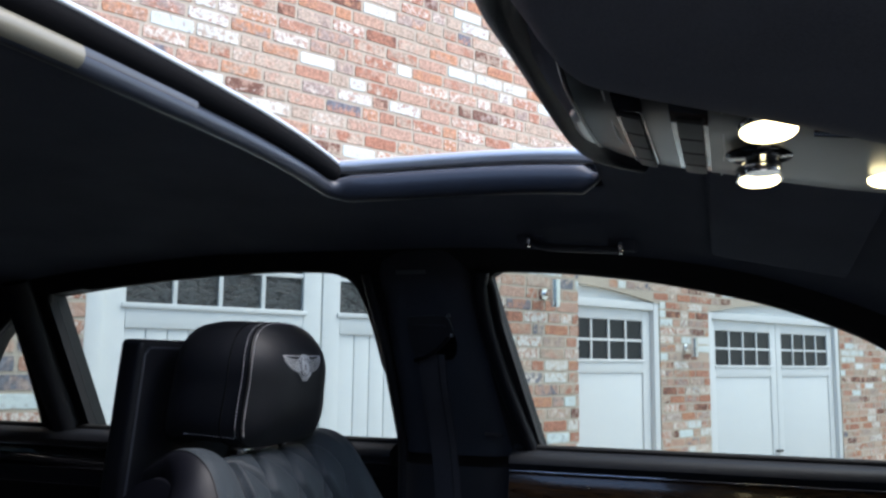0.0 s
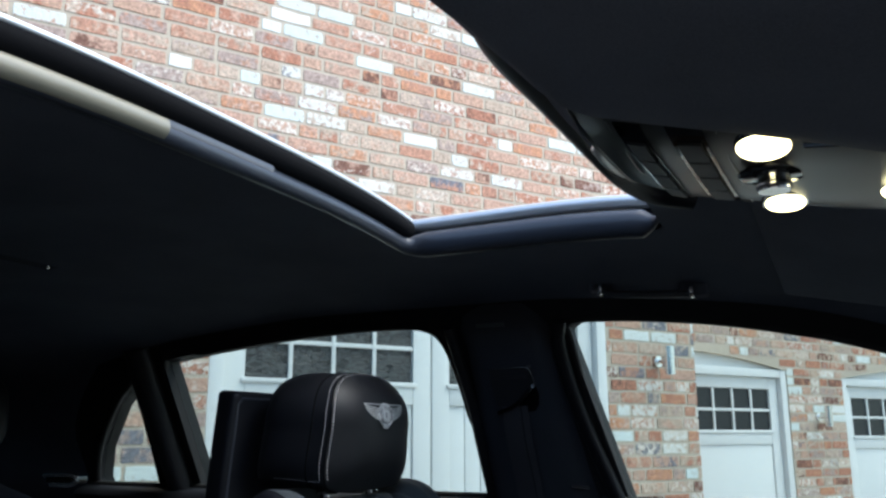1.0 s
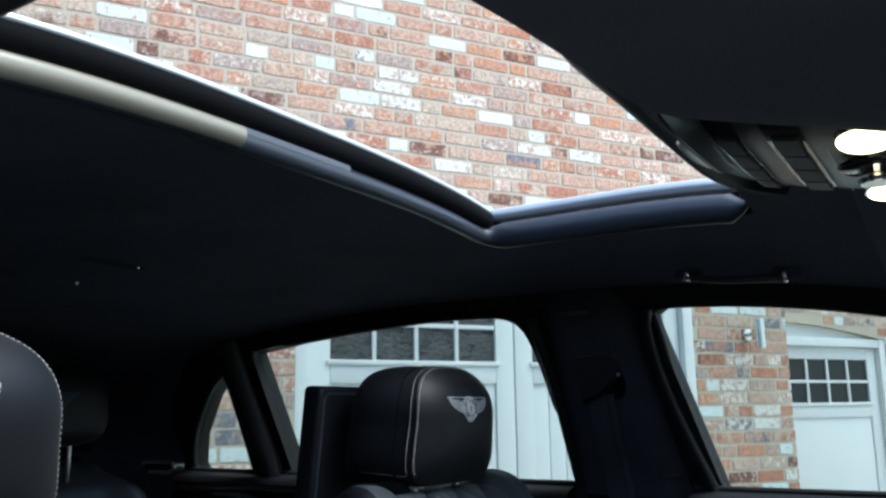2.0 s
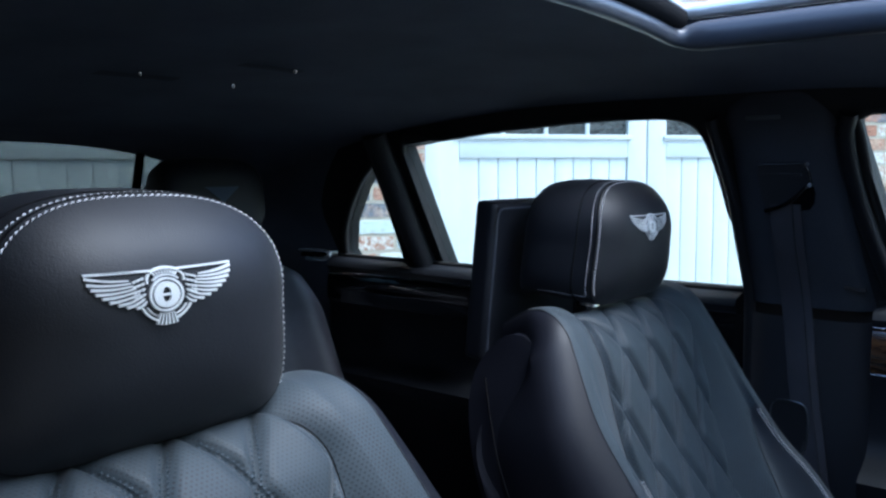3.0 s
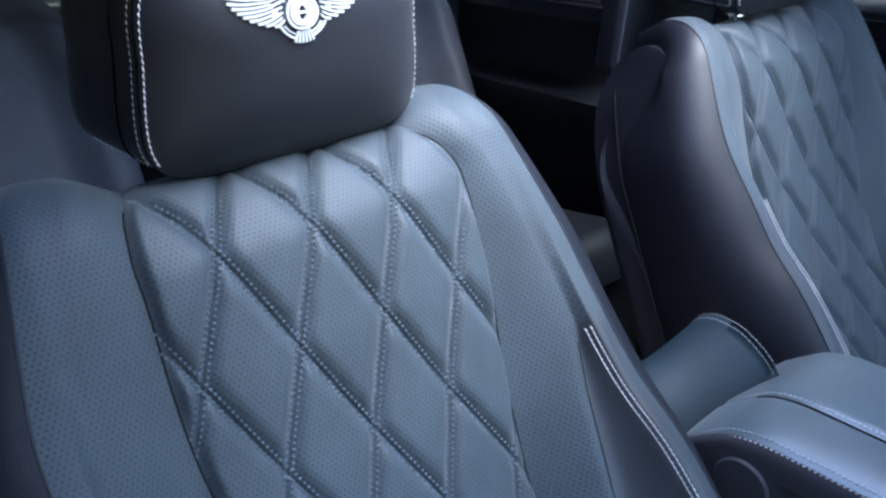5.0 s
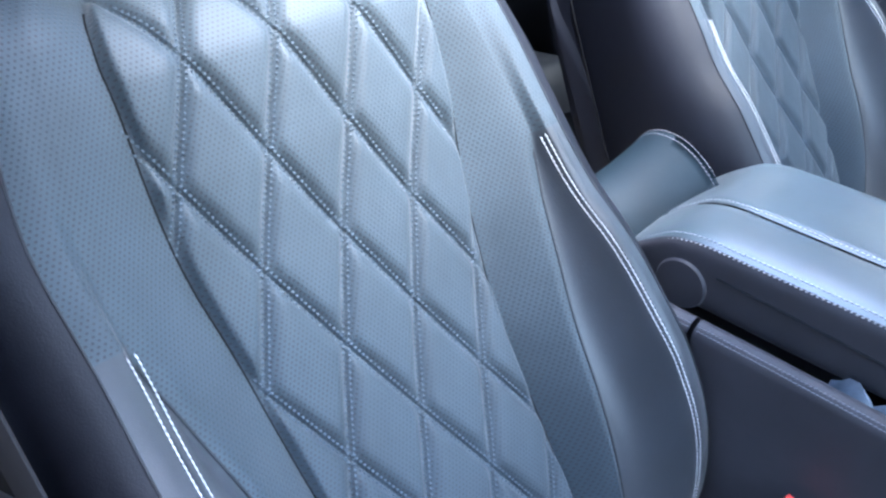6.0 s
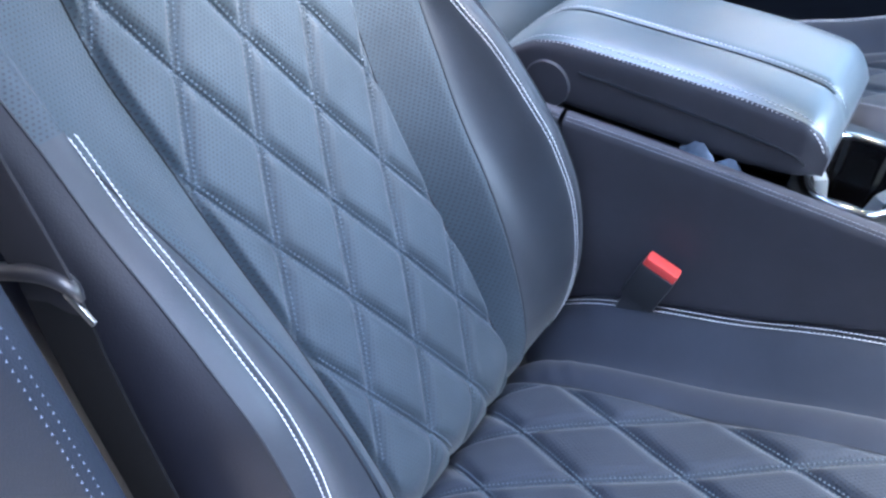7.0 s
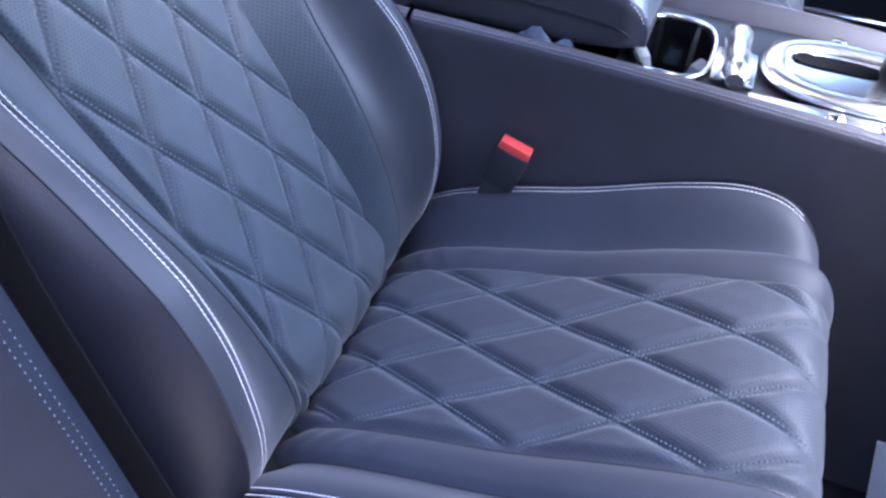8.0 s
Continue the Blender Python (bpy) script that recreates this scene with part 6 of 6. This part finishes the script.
box("roller_base", (0.6115, -0.086, 0.7088), (0.656, -0.016, 0.7145), BRIGHT, con, "bright chrome plinth", 0.003)
oval = np.array([(a, b, 0.716) for a, b in rr(0.752, -0.028, 0.080, 0.054, 60, 2.6)])
tube("selector_ring", oval, 0.011, BRIGHT, con, "broad chrome ring round the gear selector", 14, True, (1.3, 0.7))
sheet("selector_plate", np.array([[(0.752 + (a - 0.752) * f, -0.028 + (b + 0.028) * f, z) for a, b in gear_hole] for f, z in ((1.25, 0.712), (1.12, 0.716), (0.9, 0.7165), (0.001, 0.717))]), BRIGHT, con, "polished gate plate", wrap=True)
slot = [(a, b) for a, b in rr(0.735, -0.010, 0.046, 0.013, 24, 3.0)]
plate("selector_slot", [slot], lambda a, b, d: (a, b, 0.7185 - d), 0.004, DEEPBLACK, con, "black slot")
lever = part("gear_lever", box_bm((0.775, -0.030, 0.69), (0.81, 0.006, 0.79), 0.012, 4), DARK, con, "black and chrome gear lever")
tube("lever_cap", np.array([(0.792, -0.012, 0.775), (0.792, -0.012, 0.79), (0.792, -0.012, 0.80)]), [0.021, 0.022, 0.014], STEEL, lever, "chrome cap", 20, up=(1, 0, 0))
for xk, yk, r in ((0.735, 0.046, 0.010), (0.80, 0.046, 0.010), (0.735, -0.112, 0.010), (0.785, -0.112, 0.010)):
    tube("push_button", np.array([(xk, yk, 0.708), (xk, yk, 0.716), (xk, yk, 0.719)]), [r, r, r * 0.7], STEEL, con, "chrome push button", 16, up=(1, 0, 0))
box("trim_strip", (0.652, -0.1235, 0.7088), (0.80, -0.0975, 0.7145), BRIGHT, con, "bright metal strip", 0.002)

# ---- armrest ----
arm = thing("armrest", "padded navy leather darkened as shade armrest lid with white stitching", "armrest", (0.38, -0.01, 0.70))
AY0, AY1 = -0.104, 0.086
amid, ahalf = (AY0 + AY1) / 2, (AY1 - AY0) / 2
az_top = curve_fn([0.20, 0.225, 0.25, 0.30, 0.40, 0.50, 0.518, 0.530, 0.538, 0.545], [0.749, 0.771, 0.788, 0.795, 0.795, 0.790, 0.786, 0.777, 0.765, 0.748])
az_bot = curve_fn([0.20, 0.23, 0.30, 0.50, 0.545], [0.735, 0.722, 0.716, 0.721, 0.730])
P = []
ax_ = np.concatenate([np.linspace(0.206, 0.26, 16), np.linspace(0.27, 0.49, 30), np.linspace(0.495, 0.542, 18)])
NC = 96
for x in ax_:
    zt, zb = float(az_top(x)), float(az_bot(x))
    a = np.linspace(0, 2 * np.pi, NC, endpoint=False)
    c, s = np.cos(a), np.sin(a)
    r = (np.abs(c) ** 7 + np.abs(s) ** 7) ** (-1 / 7)
    sh = min(1, 1 - 0.10 * smoothstep((x - 0.515) / 0.03))
    y = amid + ahalf * r * c * sh
    z = (zt + zb) / 2 + (zt - zb) / 2 * r * s
    top = s > 0
    z = z - np.where(top, 0.0035 * np.exp(-((y - (-0.034)) / 0.004) ** 2), 0) + np.where(top, 0.003 * (1 - ((y - amid) / ahalf) ** 2), 0)
    P.append(np.stack([np.full(NC, x), y, z], 1))
P = np.array(P)
P = np.concatenate([P[:1] * [[[1, 0, 0]]] + [[[0, amid, float(az_bot(0.206)) + 0.008]]], P, P[-1:] * [[[1, 0, 0]]] + [[[0, amid, 0.745]]]])
i0, i1 = int(NC * 0.105), int(NC * 0.395)
sheet("lid", P[:, i0:i1 + 1], SHEENED, arm, "smooth navy leather pad", flip=True)
sheet("lid_side", np.concatenate([P[:, i1:], P[:, :i0 + 1]], 1), CONSOLE, arm, "navy leather darkened as shade lid sides", flip=True)
lines = []
xs = np.linspace(0.215, 0.538, 90)
for dy, dz, nn in ((AY0 + 0.0085, -0.0032, (0, -0.5, 0.9)), (AY0 + 0.004, -0.008, (0, -0.9, 0.5)), (-0.0295, 0.0012, (0, 0, 1))):
    p = np.stack([xs, np.full(90, dy), az_top(xs) + dz + 0.0008], 1)
    lines.append((p, np.tile(np.array(nn, float), (90, 1))))
stitches("seam_thread", lines, THREAD, arm, 0.0046, 0.0048, 0.0010, 0.0009, label="white double stitching")
# dark bar laid in the groove as its shade
tube("top_groove_shade", np.stack([xs[6:-4], np.full(80, -0.034), az_top(xs[6:-4]) - 0.0006], 1), 0.0016, DEEPBLACK, arm, "", 6)
a = np.linspace(0, 1, 4)[:, None]
tube("release_button", np.array([[0.268, AY0 + 0.004, 0.742]]) + a * np.array([[0, -0.007, 0]]), [0.026, 0.026, 0.0255, 0.024], CONSOLE, arm, "round leather-covered release", 32)
# dark bar standing for the shaded recess line on the lid's side
tube("side_groove_shade", spline([(0.30, AY0 - 0.0006, 0.764), (0.36, AY0 - 0.0006, 0.762), (0.46, AY0 - 0.0006, 0.757), (0.51, AY0 - 0.0006, 0.752), (0.525, AY0 + 0.001, 0.744)], 30), 0.0014, DARK, arm, "", 6)

# curled leather pull behind the armrest
hk = thing("console_pull", "curled leather-covered rear edge of the console", "console trim", (0.17, 0.0, 0.70))
prof = spline([(0.128, 0.775), (0.140, 0.802), (0.160, 0.813), (0.185, 0.812), (0.205, 0.803), (0.222, 0.790), (0.234, 0.776)], 30)
P = []
for t in np.linspace(0, 1, 12):
    P.append([(x - 0.045 * t, 0.015 - 0.11 * t, z - 0.055 * t - 0.010 * math.sin(t * math.pi)) for x, z in prof])
P = np.array(P)
lower = P - np.array([0.006, 0, 0.012])
v = np.concatenate([P.reshape(-1, 3), lower.reshape(-1, 3)])
f = grid_faces(12, 30)
n = 360
brd = [(i, i + 1) for i in range(29)] + [(330 + i, 331 + i) for i in range(29)] + [(i * 30, i * 30 + 30) for i in range(11)] + [(i * 30 + 29, i * 30 + 59) for i in range(11)]
f = f + [[p + n for p in q[::-1]] for q in f] + [[a, b, b + n, a + n] for a, b in brd]
raw("pad", v, f, PULL, hk, "dark teal leather")
edge = np.stack([prof[:, 0], np.full(30, 0.014), prof[:, 1] + 0.001], 1)
stitches("seam_thread", [(edge, np.tile(np.array([0.3, 0.2, 1.0]), (30, 1))), (edge + [0, -0.006, -0.002], np.tile(np.array([0.3, 0.2, 1.0]), (30, 1)))], SOFTTHREAD, hk, 0.0046, 0.0048, 0.0010, 0.0009, label="white stitching")
box("bracket", (0.10, -0.06, 0.60), (0.20, 0.03, 0.745), CONSOLE, hk, "", 0.01)

# crumpled wrapper lying in the gap beside the armrest
wrap_ = thing("crumpled_wrapper", "crumpled pale wrapper in the gap beside the armrest", "wrapper", (0.42, -0.118, 0.62))
wb = bmesh.new()
bmesh.ops.create_icosphere(wb, subdivisions=4, radius=1.0)
for v in wb.verts:
    q = noise.noise(v.co * 2.3) * 0.35 + noise.noise(v.co * 6) * 0.2
    v.co = Vector((v.co.x * 0.050, v.co.y * 0.010, v.co.z * 0.055)) * (1 + q) + Vector((0.442, -0.1175, 0.676))
part("foil", wb, FILM, wrap_, "pale crumpled film")

# ---- near side: pillar trim and belt ----
jamb = thing("pillar_trim", "dark navy leather trim with a stitched edge beside the open doorway", "pillar trim", (0.24, -0.72, 0.3), kind="structure")
zz = np.linspace(0.30, 1.05, 40)
ex_ = curve_fn([0.30, 0.55, 0.66, 0.72, 0.78, 0.83, 0.88, 0.95, 1.05], [0.390, 0.362, 0.338, 0.324, 0.309, 0.297, 0.284, 0.264, 0.242])
P = np.array([[(float(ex_(z)) - 0.012 * (1 - math.cos(t)) - 0.0, -0.681 - 0.012 * math.sin(t), z) for t in np.linspace(-0.4, 1.2, 8)] +
              [(float(ex_(z)) - 0.012 - 0.30 * q, -0.694 - 0.115 * q - 0.01 * math.sin(q * 3), z) for q in np.linspace(0.02, 1, 10)] for z in zz])
sheet("cover", P, PILLAR, jamb, "dark navy leather cover", flip=True)
rows = []
for t in (0.34, 0.78):
    p = np.array([(float(ex_(z)) - 0.012 * (1 - math.cos(t)), -0.681 - 0.0125 * math.sin(t), z) for z in zz])
    rows.append((p, np.tile(np.array([0.35, -0.93, 0.0]), (40, 1))))
stitches("seam_thread", rows, NAVYTHREAD, jamb, 0.0058, 0.0022, 0.0009, 0.0009, label="grey-blue dotted stitching")
nb = thing("seat_belt", "black webbing seat belt with a tongue beside the open doorway", "seat belt", (0.25, -0.65, 0.3))
bp = spline([(0.165, -0.655, 1.15), (0.198, -0.648, 1.05), (0.222, -0.645, 0.958), (0.237, -0.644, 0.910), (0.245, -0.643, 0.872), (0.249, -0.643, 0.832), (0.262, -0.644, 0.775), (0.289, -0.646, 0.682), (0.322, -0.648, 0.56), (0.35, -0.65, 0.35)], 80)
P = []
for q in bp:
    P.append([(q[0] - 0.023, q[1] - 0.004, q[2] - 0.004), (q[0] - 0.008, q[1] - 0.001, q[2]), (q[0] + 0.008, q[1], q[2]), (q[0] + 0.022, q[1] + 0.001, q[2] + 0.004), (q[0] + 0.022, q[1] + 0.0025, q[2] + 0.004), (q[0] - 0.023, q[1] - 0.0025, q[2] - 0.004)])
P = np.array(P)
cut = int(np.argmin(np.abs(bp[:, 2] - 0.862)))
# tone changes at the tongue: lit above, shade put into the colour below
sheet("webbing", P[:cut + 1], LITBELT, nb, "webbing above the tongue, toned lighter as lit", wrap=True)
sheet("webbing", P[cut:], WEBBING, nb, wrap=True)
tube("edge_line", bp[cut:] + np.array([0.021, 0.002, 0.004]), 0.0009, LITBELT, nb, "", 5)
tube("tongue", spline([(0.130, -0.660, 0.838), (0.170, -0.653, 0.852), (0.212, -0.648, 0.871), (0.244, -0.645, 0.884), (0.262, -0.643, 0.885), (0.269, -0.642, 0.876)], 40), np.concatenate([np.full(34, 0.0056), [0.0055, 0.0054, 0.0051, 0.0046, 0.0036, 0.0018]]), TONGUE, nb, "black plastic belt tongue", 16, flat=(1, 0.85))
box("tongue_plate", (-0.011, -0.0010, -0.0035), (0.011, 0.0010, 0.0035), SATIN, nb, "bright metal plate", 0.0008, pose(0.264, -0.642, 0.868, 0, 38, 0))

# white card standing on the carpet against the console
card = plate("paper_card", [[(0.953, 0.2205), (1.06, 0.2205), (1.052, 0.334), (0.923, 0.334)]], lambda a, b, d: (a, -0.1485 - d - 0.06 * (0.334 - b), b), 0.0012, PAPER)
tagged(card, "white paper card leaning on the console side", "paper")


# ---- bricks of the garage walls ----
rng = random.Random(7)
shapes = []
for _ in range(18):
    outline = []
    for k in range(4):
        for f in (-0.478, -0.17, 0.17, 0.478):
            p, q = ((f, -0.5), (0.5, f), (-f, 0.5), (-0.5, -f))[k]
            inset = 0.98 if abs(f) > 0.4 else 1.0
            outline.append((p * inset * rng.uniform(0.970, 1.012), q * inset * rng.uniform(0.89, 1.06)))
    shapes.append([(p, q, 0) for p, q in outline] + [(p, q, 1) for p, q in outline] + [(p * 0.985, q * 0.95, 2) for p, q in outline])
BF = [(i, (i + 1) % 16, 16 + (i + 1) % 16, 16 + i) for i in range(16)] + [(16 + i, 16 + (i + 1) % 16, 32 + (i + 1) % 16, 32 + i) for i in range(16)] + [tuple(range(32, 48))]
OUT = (-0.014, -0.0006, 0.0)
PITCH, JOINT = 0.0745, 0.0140


def lay(origin, s0, s1, top, openings, near_box):
    """Courses of whole and half bricks; those in near_box are given apart."""
    single, rest = [], []
    rows = int((top - GROUND) / PITCH)
    for r in range(rows):
        z = GROUND + (r + 0.5) * PITCH
        s = s0 - rng.uniform(0, 0.2)
        while s < s1:
            w = rng.uniform(0.198, 0.214) if rng.random() < 0.66 else rng.uniform(0.092, 0.104)
            a, b = max(s, s0), min(s + w, s1)
            s += w + JOINT
            for o0, o1, head, rise in openings:
                mid = min(max(((a + b) / 2 - o0) / (o1 - o0), 0), 1)
                if z - PITCH / 2 < head + rise * math.sin(math.pi * mid) + 0.004:
                    if a < o1 and b > o0:
                        if a < o0:
                            b = min(b, o0)
                        elif b > o1:
                            a = max(a, o1)
                        else:
                            a = b
            if b - a < 0.03:
                continue
            c = ((a + b) / 2, z, b - a, PITCH - JOINT + rng.uniform(-0.002, 0.002), rng.uniform(0.0, 0.002))
            (single if near_box[0] < c[0] < near_box[1] and near_box[2] < z < near_box[3] else rest).append(c)
    return single, rest


def brick_verts(origin, c, k):
    s, z, w, h, d = c
    return [wall_place(origin, s + p * w, z + q * h, OUT[e] + (d if e else 0.0)) for p, q, e in shapes[k % len(shapes)]]


for wall, origin, s0, s1, top, opens, nb_ in ((wall_near, NEAR, -6.0, 3.09, 7.0, near_open, (2.33, 3.1, 0.6, 2.6)), (wall_far, FAR, 2.9, 11.0, 4.5, far_open, (5.0, 5.9, 0.4, 1.9))):
    single, rest = lay(origin, s0, s1, top, opens, nb_)
    single = single[:300]
    pool = {}
    for i, c in enumerate(single):
        key = (round(c[2], 2), i % 5)
        if key not in pool:
            me = bpy.data.meshes.new("brick")
            vv = [(Vector(ALONG) * (p * c[2]) + Vector((0, 0, q * c[3])) + Vector(FACE) * OUT[e]) for p, q, e in shapes[i % len(shapes)]]
            me.from_pydata([tuple(v) for v in vv], [], BF)
            me.materials.append(BRICK)
            pool[key] = me
        ob = new("brick", pool[key])
        ob.parent = wall
        ob.location = wall_place(origin, c[0], c[1], c[4])
    V, F = [], []
    for i, c in enumerate(rest):
        b = len(V)
        V += brick_verts(origin, c, rng.randrange(18))
        F += [tuple(b + t for t in q) for q in BF]
    raw("brickwork", V, F, BRICK, wall, smooth=False, kind="stuff")
# the return of the projecting wing
V, F = [], []
for r in range(int((7.0 - GROUND) / PITCH)):
    d = -0.8 - (0.11 if r % 2 else 0)
    while d < 0.0:
        a, b2 = max(d, -0.8), min(d + 0.2225, 0.0)
        d += 0.2325
        if b2 - a < 0.03:
            continue
        z = GROUND + (r + 0.5) * PITCH
        k0 = len(V)
        for dz in (-0.5, 0.5):
            for dd in (a, b2):
                for o in (-0.02, 0.006):
                    V.append(wall_place(NEAR, 3.09 + o, z + dz * (PITCH - JOINT), dd))
        F += [tuple(k0 + t for t in q) for q in ((0, 1, 3, 2), (4, 6, 7, 5), (0, 4, 5, 1), (2, 3, 7, 6), (1, 5, 7, 3))]
raw("return_brickwork", V, F, BRICK, bpy.data.objects["wall_return"], smooth=False, kind="stuff")
